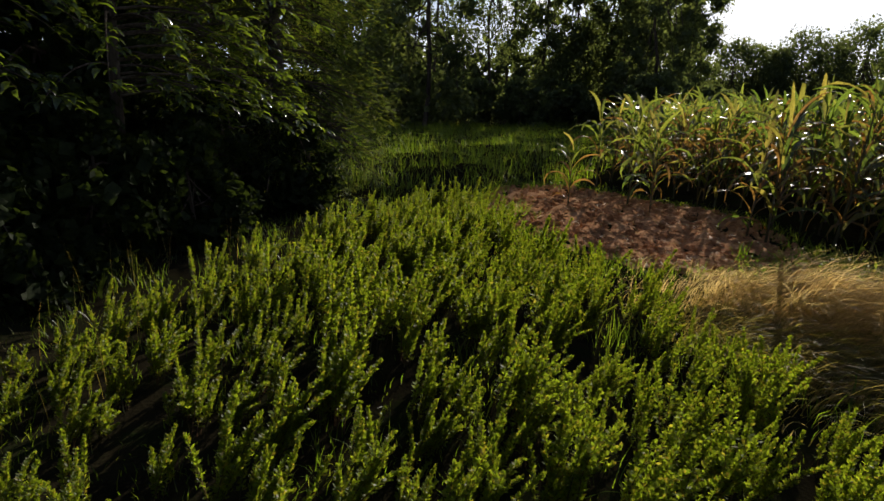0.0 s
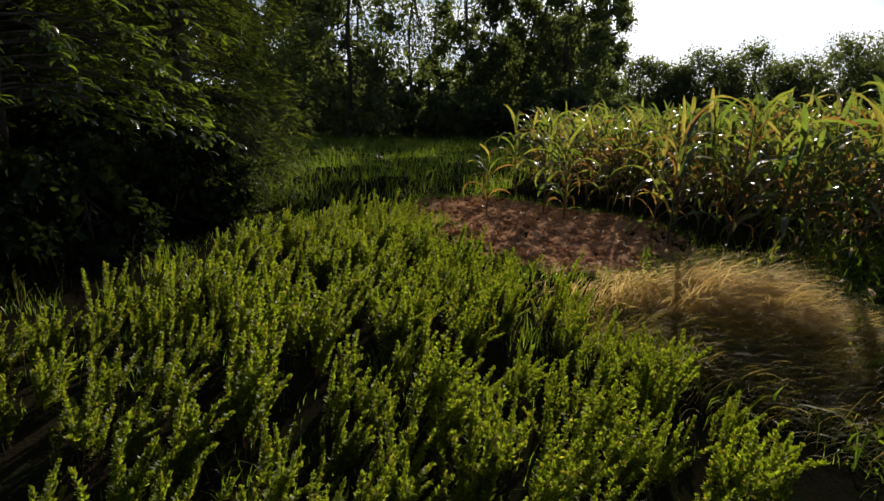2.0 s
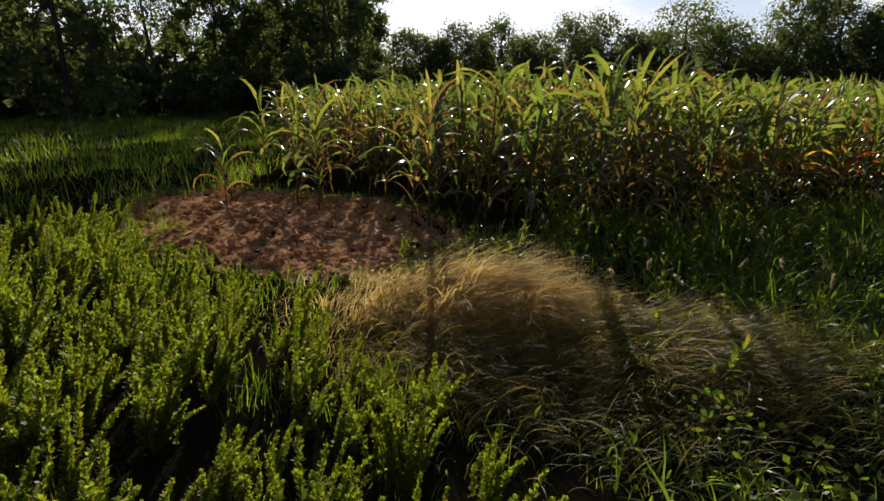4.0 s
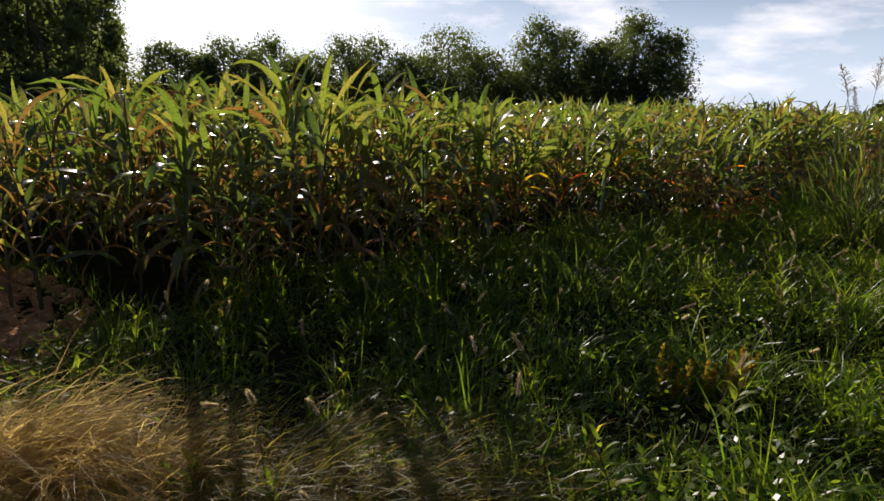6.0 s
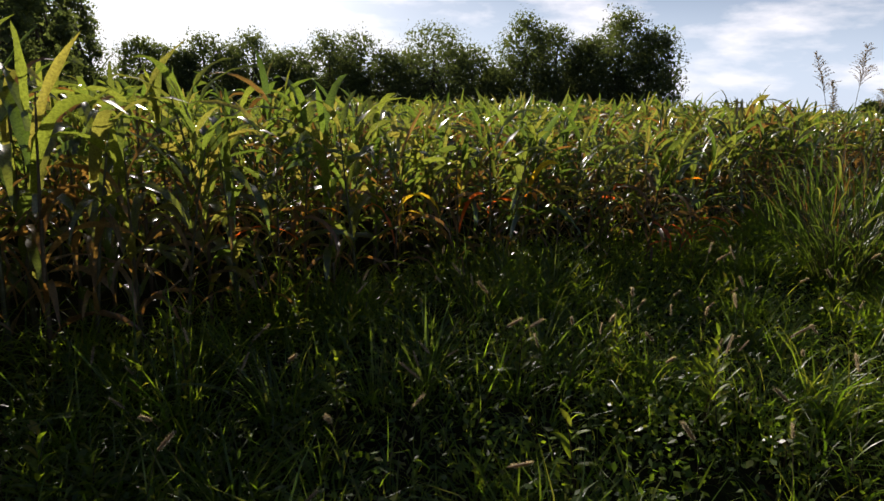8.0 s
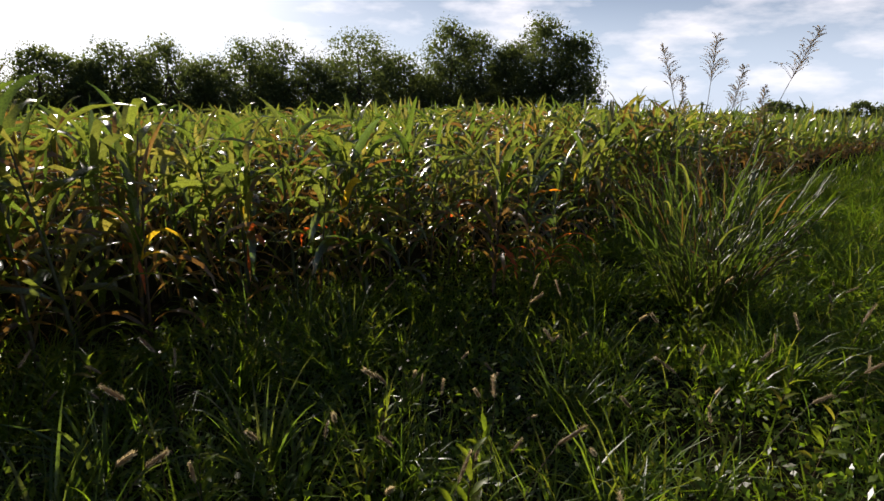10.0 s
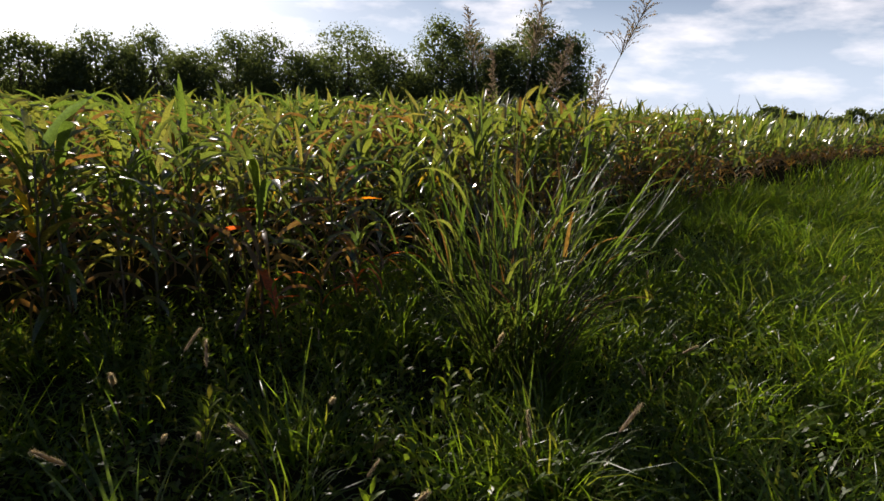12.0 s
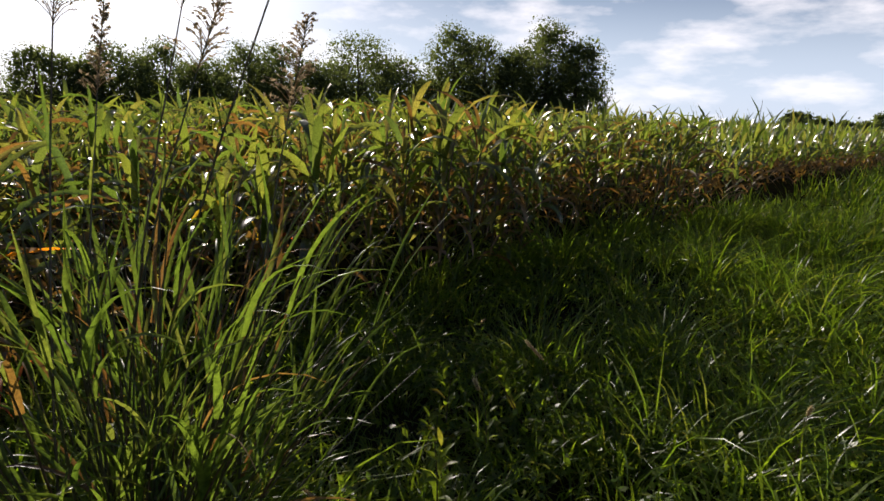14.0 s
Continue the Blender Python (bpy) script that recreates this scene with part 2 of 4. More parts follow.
def stuff(name, geo, mats, label, category):
    return tagged(new(name, geo.mesh(name, mats)), label, category, kind="stuff")


def blades(base, az, length, width, a0, a1, segs=3, cols=2, fold=0.25, shape="grass", twist=0.0, wave=0.0):
    """Tapering leaves: base points, compass direction, length, width, lean at the root and at the tip (radians from upright)."""
    n = len(base)
    s = np.linspace(0, 1, segs + 1)
    ang = a0[:, None] + (a1 - a0)[:, None] * s[None, :] ** 1.3
    mid = (ang[:, 1:] + ang[:, :-1]) / 2
    step = (length / segs)[:, None]
    zero = np.zeros((n, 1))
    out = np.concatenate([zero, np.cumsum(np.sin(mid) * step, 1)], 1)
    up = np.concatenate([zero, np.cumsum(np.cos(mid) * step, 1)], 1)
    dx, dy = np.sin(az)[:, None], np.cos(az)[:, None]
    centre = np.stack([base[:, 0:1] + dx * out, base[:, 1:2] + dy * out, base[:, 2:3] + up], 2)
    prof = {"grass": 1 - 0.97 * s ** 1.6, "maize": np.maximum(0.02, (0.55 + 1.1 * s) * (1 - s ** 2.6)) / 0.95, "leaf": np.maximum(0.04, np.sin(np.pi * np.clip(s * 0.9 + 0.07, 0, 1)))}[shape]
    tw = twist * s[None, :] if np.isscalar(twist) else twist[:, None] * s[None, :]
    nx, ny, nz = -dx * np.cos(ang), -dy * np.cos(ang), np.sin(ang)
    sx, sy = dy, -dx
    side = np.stack([sx * np.cos(tw) + nx * np.sin(tw), sy * np.cos(tw) + ny * np.sin(tw), nz * np.sin(tw)], 2)
    norm = np.stack([nx * np.cos(tw) - sx * np.sin(tw), ny * np.cos(tw) - sy * np.sin(tw), nz * np.cos(tw)], 2)
    half = (width[:, None] * prof[None, :] / 2)[:, :, None]
    if cols == 2:
        v = np.stack([centre - side * half, centre + side * half], 2)
    else:
        rip = wave * np.sin(s * 17)[None, :, None] * half
        v = np.stack([centre - side * half + norm * (half * fold + rip), centre, centre + side * half + norm * (half * fold - rip)], 2)
    k = cols
    per = (segs + 1) * k
    quad = []
    for i in range(segs):
        for j in range(k - 1):
            o = i * k + j
            quad.append((o, o + 1, o + k + 1, o + k))
    f = (np.array(quad)[None, :, :] + (np.arange(n) * per)[:, None, None]).reshape(-1, 4)
    return v.reshape(-1, 3), f


def tube(points, radii, sides=6):
    """A tapered tube along a line of points, closed at its tip."""
    p, r = np.asarray(points, float), np.asarray(radii, float)
    d = np.gradient(p, axis=0)
    d /= np.linalg.norm(d, axis=1)[:, None] + 1e-9
    ref = np.where(np.abs(d[:, 2:3]) > 0.9, np.array([[1.0, 0, 0]]), np.array([[0, 0, 1.0]]))
    u = np.cross(d, ref)
    u /= np.linalg.norm(u, axis=1)[:, None] + 1e-9
    w = np.cross(d, u)
    a = np.linspace(0, 2 * np.pi, sides, endpoint=False)
    v = p[:, None, :] + r[:, None, None] * (np.cos(a)[None, :, None] * u[:, None, :] + np.sin(a)[None, :, None] * w[:, None, :])
    f = []
    for i in range(len(p) - 1):
        for j in range(sides):
            f.append((i * sides + j, i * sides + (j + 1) % sides, (i + 1) * sides + (j + 1) % sides, (i + 1) * sides + j))
    return v.reshape(-1, 3), np.array(f)


def chips(centre, size, aspect=0.5, droop=0.0):
    """Small folded leaves, four corners each, turned at random."""
    n = len(centre)
    d = rng.normal(size=(n, 3))
    d[:, 2] -= droop
    d /= np.linalg.norm(d, axis=1)[:, None]
    e = np.cross(d, rng.normal(size=(n, 3)))
    e /= np.linalg.norm(e, axis=1)[:, None]
    h = np.cross(d, e)
    s = np.asarray(size).reshape(-1, 1) * np.ones((n, 1))
    a = centre - d * s / 2
    b = centre + d * s / 2
    l = centre + e * s * aspect / 2 + h * s * 0.1
    r = centre - e * s * aspect / 2 + h * s * 0.1
    v = np.stack([a, l, b, r], 1).reshape(-1, 3)
    i = np.arange(n)[:, None] * 4
    return v, np.concatenate([i + np.array([[0, 1, 2]]), i + np.array([[0, 2, 3]])])


def spread(geo_v, geo_f, mats4, out):
    """Adds a copy of a prototype's arrays to out at every 4x4 matrix."""
    m = np.asarray(mats4)
    n, k = len(m), len(geo_v)
    h = np.concatenate([geo_v, np.ones((k, 1))], 1)
    v = np.einsum("nij,kj->nki", m, h)[:, :, :3].reshape(-1, 3)
    off = (np.arange(n) * k)[:, None, None]
    start = out.n
    for f, s in geo_f:
        out.f.append(((f[None] + off).reshape(-1, f.shape[1]) + start, s))
    out.v.append(v)
    out.n += len(v)


def turned(x, y, z, yaw, scale=1.0, tall=None, lean=0.0, lean_az=0.0):
    c, s = math.cos(yaw), math.sin(yaw)
    m = np.array([[c * scale, -s * scale, 0, x], [s * scale, c * scale, 0, y], [0, 0, (tall or scale), z], [0, 0, 0, 1.0]])
    m[0, 2] += math.sin(lean_az) * math.tan(lean) * (tall or scale)
    m[1, 2] += math.cos(lean_az) * math.tan(lean) * (tall or scale)
    return m


# ---- the lie of the land ----
EDGE = [(1.75, 7.9), (3.2, 6.1), (4.1, 4.95), (5.0, 4.75), (6.5, 4.35), (8.9, 3.7), (9.6, 3.4), (10.4, 3.1), (11.5, 2.9), (12.3, 2.5), (14.2, 1.8), (16.4, 1.55), (19.3, 0.35), (29.6, -2.3), (60.0, -11.0), (130.0, -34.0)]

LANE = 0.56  # slope of the field side along the lane


def edge_y(x):
    """The near edge of the maize at x."""
    return np.interp(x, [p[0] for p in EDGE], [p[1] for p in EDGE])


def in_maize(x, y):
    """Inside the field: past its near edge, and right of the grass lane beside the woods."""
    return (y > edge_y(x)) & (x > 1.75 + (y - 7.9) * LANE)


def bumps(x, y):
    return 0.035 * np.sin(x * 1.7 + 0.6 * y) + 0.03 * np.sin(y * 2.3 - 0.8 * x + 1.1) + 0.02 * np.sin(3.9 * x + 2.7 * y)


def ground_z(x, y):
    """Gentle unevenness, smooth under the soil patch."""
    soil = np.exp(-(((x - 1.7) / 1.3) ** 2 + ((y - 6.2) / 1.7) ** 2))
    far = np.clip(1.4 - np.hypot(x - 5, y - 2) / 40, 0, 1)
    # the land falls away gently beyond the near edge of the field
    s = np.minimum(y, 150.0) - 7.0
    fall = -0.055 * (np.sqrt(s * s + 16.0) + s) / 2 + 0.03
    return (bumps(x, y) - 0.03) * (1 - 0.85 * soil) * far + fall


def swell(x, y):
    """Maize grows tallest some way along its near edge, and again further on."""
    return 1.0 + 0.2 * min(max((x - 11.5) / 3.5, 0.0), 1.0) * math.exp(-((max(y, 0.0) / 14.0) ** 2)) + 0.2 * math.exp(-(((x - 6.2) / 2.8) ** 2) - ((y - 5.8) / 3.5) ** 2)


g = Geo()
lin = np.concatenate([-np.geomspace(1500, 14, 22), np.linspace(-12, 34, 150), np.geomspace(36, 1500, 22)])
gx, gy = np.meshgrid(lin, lin, indexing="ij")
k = len(lin)
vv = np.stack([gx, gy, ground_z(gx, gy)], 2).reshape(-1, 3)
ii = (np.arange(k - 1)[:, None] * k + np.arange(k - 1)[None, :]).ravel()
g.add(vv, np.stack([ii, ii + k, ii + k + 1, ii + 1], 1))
ground = tagged(new("ground", g.mesh("ground", M_GROUND_SHADED)), "earth ground under the grass and maize, darkened for shade", "ground", kind="structure")

# bare soil at the corner of the field
g = Geo()
ring = 96
rad = np.linspace(0, 1, 26)
th = np.linspace(0, 2 * np.pi, ring, endpoint=False)
ragged = 1 + 0.1 * np.sin(3 * th + 0.5) + 0.06 * np.sin(7 * th) + 0.04 * np.sin(15 * th + 2)
R_, T_ = np.meshgrid(rad, th, indexing="ij")
sx = 2.3 + (R_ * np.cos(T_) * 1.75 * ragged[None]) - (R_ * np.sin(T_)) * 0.55
sy = 6.6 + R_ * np.sin(T_) * 2.35 * ragged[None]
clod = 0.026 * np.sin(sx * 23 + 3 * np.sin(sy * 9)) * np.sin(sy * 27 + 2 * np.sin(sx * 11)) + 0.014 * np.sin(sx * 57 + sy * 31)
furrow = 0.022 * np.sin((sx * 0.9 - sy * 0.45) * 21)
sz = ground_z(sx, sy) + 0.022 + (clod + furrow) * (1 - R_ ** 4) - 0.05 * R_ ** 6
sv = np.stack([sx, sy, sz], 2).reshape(-1, 3)
ff = []
for i in range(len(rad) - 1):
    for j in range(ring):
        ff.append((i * ring + j, (i + 1) * ring + j, (i + 1) * ring + (j + 1) % ring, i * ring + (j + 1) % ring))
g.add(sv, np.array(ff))
tagged(new("soil_patch", g.mesh("soil_patch", M_SOIL)), "bare brown crumbly soil at the maize corner", "soil", kind="structure")


def crumbs(count, name):
    """Clods lying on the soil, as low faceted lumps."""
    g = Geo()
    box = np.array([[-1, -1, -0.5], [1, -1, -0.5], [1, 1, -0.5], [-1, 1, -0.5], [-0.6, -0.6, 0.6], [0.7, -0.5, 0.5], [0.6, 0.6, 0.7], [-0.5, 0.6, 0.5]])
    fc = np.array([(4, 5, 6, 7), (0, 1, 5, 4), (1, 2, 6, 5), (2, 3, 7, 6), (3, 0, 4, 7)])
    for _ in range(count):
        r, a = math.sqrt(rng.random()) * 0.93, rng.random() * 6.283
        x = 2.3 + r * math.cos(a) * 1.75 - r * math.sin(a) * 0.55
        y = 6.6 + r * math.sin(a) * 2.35
        s = 0.006 + 0.042 * rng.random() ** 3
        yaw = rng.random() * 6.28
        c, sn = math.cos(yaw), math.sin(yaw)
        b = box * s * rng.uniform(0.7, 1.3, (8, 3))
        v = np.stack([b[:, 0] * c - b[:, 1] * sn + x, b[:, 0] * sn + b[:, 1] * c + y, b[:, 2] + float(ground_z(np.array(x), np.array(y))) + 0.026], 1)
        g.add(v, fc)
    return tagged(new(name, g.mesh(name, M_SOIL, False)), "loose brown soil clods", "soil clods", kind="stuff")


crumbs(2600, "soil_clods")


# ---- maize ----
def maize_leaves(seed, dry=0.35, height=1.2):
    """Leaves of one plant as separate arrays: (vertices, faces, slot). Slot 0 green, 1 dry."""
    r = np.random.default_rng(seed)
    leaves = []
    n = 13
    plane = r.random() * 6.28
    for i in range(n):
        q = i / (n - 1)
        z = 0.12 + q * (height - 0.2)
        az = plane + (i % 2) * np.pi + r.normal() * 0.35
        length = (0.42 + 0.34 * math.sin(np.pi * (0.15 + 0.7 * q))) * r.uniform(0.85, 1.15)
        if i == n - 1:
            length *= 0.7
        width = (0.038 + 0.024 * math.sin(np.pi * (0.2 + 0.65 * q))) * r.uniform(0.8, 1.15)
        is_dry = r.random() < dry * (1.7 - 1.7 * q) + (0.04 if q > 0.6 else 0)
        a0 = 0.5 - 0.3 * q + r.normal() * 0.12
        a1 = (2.9 if is_dry and q < 0.7 else 2.75 - 1.35 * q ** 3) + r.normal() * 0.45
        v, f = blades(np.array([[0, 0, z]]), np.array([az]), np.array([length]), np.array([width * (0.6 if is_dry else 1)]), np.array([a0]), np.array([a1]), 7, 3, 0.35, "maize", r.normal() * (1.6 if is_dry else 0.7), 0.4)
        leaves.append((v, f, 1 if is_dry else 0))
    return leaves


def maize_stalk(seed, height=1.2):
    r = np.random.default_rng(seed + 900)
    z = np.linspace(-0.03, height, 9)
    bend = r.normal(size=2) * 0.05
    p = np.stack([bend[0] * (z / height) ** 2, bend[1] * (z / height) ** 2, z], 1)
    rad = 0.013 * (1 - 0.75 * np.clip(z / height, 0, 1)) + 0.0015 * (np.arange(9) % 2)
    return tube(p, rad, 6)


def maize_plant(seed, dry, at, height=1.2, odd=None, label="green maize plant with some dry lower leaves", extra=()):
    """A plant with its stalk and each leaf as a part. odd: {leaf number: (material, label)}."""
    ob = thing("maize_plant", label, "maize plant", "maize along the field edge", at)
    s = Geo()
    s.add(*maize_stalk(seed, height))
    part("stalk", s.mesh("maize_stalk", M_STALK), ob)
    for i, (v, f, slot) in enumerate(maize_leaves(seed, dry, height)):
        s = Geo()
        s.add(v, f)
        mat, lab = (M_MAIZE, M_MAIZE_DRY)[slot], ("", "dry brown leaf")[slot]
        if odd and i in odd:
            mat, lab = odd[i]
        part("leaf", s.mesh("maize_leaf", mat), ob, lab)
    for z, az, length, width, a0, a1, mat, lab in extra:
        s = Geo()
        s.add(*blades(np.array([[0, 0, z]]), np.array([radians(az)]), np.array([length]), np.array([width]), np.array([a0]), np.array([a1]), 7, 3, 0.3, "maize", 0.3, 0.3))
        part("leaf", s.mesh("maize_leaf", mat), ob, lab)
    return ob


# field layout: rows along the near edge
row_dir = np.array([math.cos(radians(-17)), math.sin(radians(-17))])
row_nor = np.array([-row_dir[1], row_dir[0]])
u, w = np.meshgrid(np.arange(-12, 45, 0.24), np.arange(-12, 40, 0.62), indexing="ij")
px_ = (u.ravel() + rng.normal(size=u.size) * 0.05)
pw_ = (w.ravel() + rng.normal(size=u.size) * 0.05)
field = np.array([2.0, 6.0]) + px_[:, None] * row_dir + pw_[:, None] * row_nor
field = field[in_maize(field[:, 0], field[:, 1])]
depth = field[:, 1] - edge_y(field[:, 0])
side_depth = (field[:, 0] - 1.75 - (field[:, 1] - 7.9) * LANE)
eye_d = np.hypot(field[:, 0] - np.clip(field[:, 0], 0, 10), field[:, 1])
keep = rng.random(len(field)) < np.where((field[:, 0] < 4.3) & (field[:, 1] > 4.9) & (depth < 3.2), 0.19, 0.95)
near = keep & (np.minimum(depth, side_depth * 1.2) < 1.15) & (field[:, 0] < 16.5) & (field[:, 1] < 12)
mid = keep & ~near & (eye_d < 10.5) & (field[:, 0] < 20)
rest = keep & ~near & ~mid & (field[:, 1] < 24) & (field[:, 0] < 36)

protos = [maize_plant(100 + i, (0.25, 0.4, 0.3, 0.5, 0.35, 0.25, 0.45, 0.3)[i], Matrix.Translation((0, 0, 0)), 1.12 + 0.05 * (i % 4)) for i in range(8)]
spots = field[near]
spots = spots[np.argsort(np.hypot(spots[:, 0] - np.clip(spots[:, 0], 2, 11), spots[:, 1]))][:290]
for i, (x, y) in enumerate(spots):
    zz = float(ground_z(np.array(x), np.array(y)))
    sc = rng.uniform(0.85, 1.12) * swell(x, y)
    m = pose(x, y, zz, rng.normal() * 3.5, rng.normal() * 3.5, rng.random() * 360) @ Matrix.Diagonal((sc, sc, sc, 1))
    if i < 8:
        protos[i].matrix_basis = m
    else:
        copy_thing(protos[i % 8], m @ Matrix.Diagonal((*[1 / c for c in protos[i % 8].scale], 1)))

# deeper in the field the plants stand as one mass
mass = Geo()
for i in range(10):
    r_seed = 300 + i
    p = Geo()
    p.add(*maize_stalk(r_seed, 1.2), slot=2)
    for v, f, slot in maize_leaves(r_seed, 0.35, 1.2):
        p.add(v, f, slot)
    pv, pf = p.arrays()
    sel = field[mid][i::10]
    spread(pv, pf, [turned(x, y, float(ground_z(np.array(x), np.array(y))), rng.random() * 6.28, rng.uniform(0.9, 1.1), rng.uniform(0.88, 1.1) * swell(x, y)) for x, y in sel], mass)
stuff("maize_stand", mass, [M_MAIZE, M_MAIZE_DRY, M_STALK], "dense standing maize, green tops over brown lower leaves", "maize")


def coarse_plant(seed, n=9, segs=3, wide=1.0):
    """A maize plant for the distance: fewer bends in each leaf."""
    r = np.random.default_rng(seed)
    q = np.linspace(0, 1, n)
    g = Geo()
    for k, (slot, part_q) in enumerate(((0, q[n // 3 :]), (1, q[: n // 3]))):
        m = len(part_q)
        v, f = blades(np.stack([0 * part_q, 0 * part_q, 0.3 + 0.75 * part_q], 1), r.random(m) * 6.28, 0.5 + 0.1 * r.normal(size=m) - 0.12 * part_q, 0.055 * wide + 0 * part_q, 0.55 - 0.4 * part_q, 2.4 - 1.6 * part_q ** 2 + r.normal(size=m) * 0.35, segs, 2, 0, "maize", r.normal(size=m) * 0.8)
        g.add(v, f, slot if r.random() < 0.8 else 0)
    return g.arrays()


far = Geo()
for i in range(8):
    pv, pf = coarse_plant(500 + i)
    spread(pv, pf, [turned(x, y, float(ground_z(np.array(x), np.array(y))), rng.random() * 6.28, rng.uniform(0.9, 1.15), rng.uniform(0.9, 1.13) * swell(x, y)) for x, y in field[rest][i::8]], far)
n_far = 12000
fx = rng.uniform(5, 118, n_far)
fy = rng.uniform(-32, 100, n_far)
dd = np.hypot(fx, fy)
ok = in_maize(fx, fy) & ((fy > 24) | (fx > 36)) & (dd < 125) & (rng.random(n_far) < np.clip(55 / dd, 0.3, 1))
for i in range(6):
    pv, pf = coarse_plant(600 + i, 7, 2, 1.7)
    sel = np.stack([fx[ok], fy[ok]], 1)[i::6]
    spread(pv, pf, [turned(x, y, float(ground_z(np.array(x), np.array(y))), rng.random() * 6.28, rng.uniform(1.1, 1.7), rng.uniform(0.95, 1.13) * swell(x, y)) for x, y in sel], far)
stuff("maize_field", far, [M_MAIZE, M_MAIZE_DRY], "wide field of ripening maize reaching to the trees", "maize field")

# single plants that stand out at the edge
maize_plant(41, 1.0, Matrix(turned(1.75, 7.2, -0.09, 0.6, 0.75, 0.72).tolist()), 1.15, None, "small straw-coloured dead maize plant on bare soil")
maize_plant(42, 0.5, Matrix.Translation((11.0, 2.62, 0)), 1.15, None, "maize plant with one bright orange-yellow leaf", [(0.8, 125, 0.4, 0.085, 1.3, 1.7, M_ORANGE, "bright orange-yellow leaf"), (0.5, 200, 0.3, 0.04, 0.9, 2.7, M_ORANGE, "drooping orange leaf")])
maize_plant(43, 0.7, Matrix.Translation((10.22, 2.6, 0)), 1.1, None, "maize plant with hanging rust-orange leaves", [(0.46, 205, 0.42, 0.075, 1.7, 3.1, M_RUST, "hanging rust-orange leaf"), (0.2, 120, 0.3, 0.05, 1.2, 1.9, M_RUST, "rust-orange leaf")])
for i, (x, y) in enumerate([(7.1, 4.4), (7.9, 4.15), (8.6, 3.95), (9.35, 3.65), (12.6, 2.55), (10.75, 3.1)]):
    warm, tone = ((M_ORANGE, "orange-yellow leaf"), (M_YELLOW_LEAF, "yellow leaf"), (M_RUST, "rust-red leaf"))[i % 3]
    maize_plant(50 + i, 0.6, Matrix.Translation((x, y, float(ground_z(np.array(x), np.array(y))))), 1.2, {4: (M_RUST, "rust-red dry leaf"), 7: (M_YELLOW_LEAF, "yellow leaf")}, "ripening maize plant with some yellow and rusty leaves", [(0.7, 150 + 25 * i, 0.36, 0.065, 0.9, 2.3, warm, tone)])
for i, (x, y) in enumerate([(10.55, 2.35), (10.9, 2.3), (11.4, 2.45)]):
    maize_plant(60 + i, 1.0, Matrix(turned(x, y, 0, 2.0 * i, 0.8, 0.62).tolist()), 1.0, {2: (M_RUST, "rust-red dry leaf"), 5: (M_RUST, "rust-red dry leaf")}, "short dead maize plant with rust-brown leaves")
maize_plant(44, 0.9, Matrix(turned(4.5, 4.35, 0, 2.4, 0.75, 0.7).tolist()), 1.1, None, "short half-dead maize plant with curled dry leaves")


# ---- weeds in the foreground ----
def weed_stalk(r, root, length, lean_az, lean):
    """Line of one stalk and its small leaves."""
    s = np.linspace(0, 1, 6)
    ang = lean * (0.5 + 0.8 * s)
    st = length / 5
    out = np.concatenate([[0], np.cumsum(np.sin(ang[1:]) * st)])
    up = np.concatenate([[0], np.cumsum(np.cos(ang[1:]) * st)])
    line = np.stack([root[0] + math.sin(lean_az) * out, root[1] + math.cos(lean_az) * out, root[2] + up], 1)
    n = int(length * 400)
    q = 0.2 + 0.8 * r.random(n) ** 0.7
    c = np.stack([np.interp(q, s, line[:, k]) for k in range(3)], 1)
    reach = 0.034 * (1.05 - 0.45 * q ** 4) * np.where(q < 0.4, 0.8, 1)
    az = np.arange(n) * 2.4 + r.random(n)
    return line, c, q, az, reach


def little_leaves(c, az, length, width, tilt, r):
    """Small lance leaves of four corners, rising from the stalk at the given tilt."""
    d = np.stack([np.sin(az) * np.sin(tilt), np.cos(az) * np.sin(tilt), np.cos(tilt)], 1)
    e = np.stack([np.cos(az), -np.sin(az), 0 * az], 1)
    h = np.cross(d, e)
    tw = r.normal(size=len(c))[:, None] * 0.5
    e = e * np.cos(tw) + h * np.sin(tw)
    L, W = length[:, None], width[:, None]
    v = np.stack([c + d * L * 0.1, c + d * L * 0.6 + e * W, c + d * L, c + d * L * 0.6 - e * W], 1).reshape(-1, 3)
    i = np.arange(len(c))[:, None] * 4
    return v, np.concatenate([i + np.array([[0, 1, 2]]), i + np.array([[0, 2, 3]])])


def weed_plant_arrays(seed, stalks=6, tall=0.56):
    r = np.random.default_rng(seed)
    stem, leaf = Geo(), Geo()
    for i in range(stalks):
        a = r.random() * 6.28
        root = (0.1 * math.sin(a) * r.random(), 0.1 * math.cos(a) * r.random(), -0.02)
        # stalks lean towards the light, with a scatter of their own
        lean_az = radians(85) + r.normal() * 0.65
        line, c, q, az, reach = weed_stalk(r, root, tall * r.uniform(0.45, 1.08), lean_az, abs(0.36 + r.normal() * 0.18))
        stem.add(*tube(line, np.linspace(0.004, 0.0012, 6), 4))
        n = len(c)
        v, f = little_leaves(c, az, reach * r.uniform(0.7, 1.2, n), 0.0062 * r.uniform(0.7, 1.25, n), 1.2 - 0.55 * q + r.normal(size=n) * 0.25, r)
        leaf.add(v, f)
    return stem, leaf


weeds = []
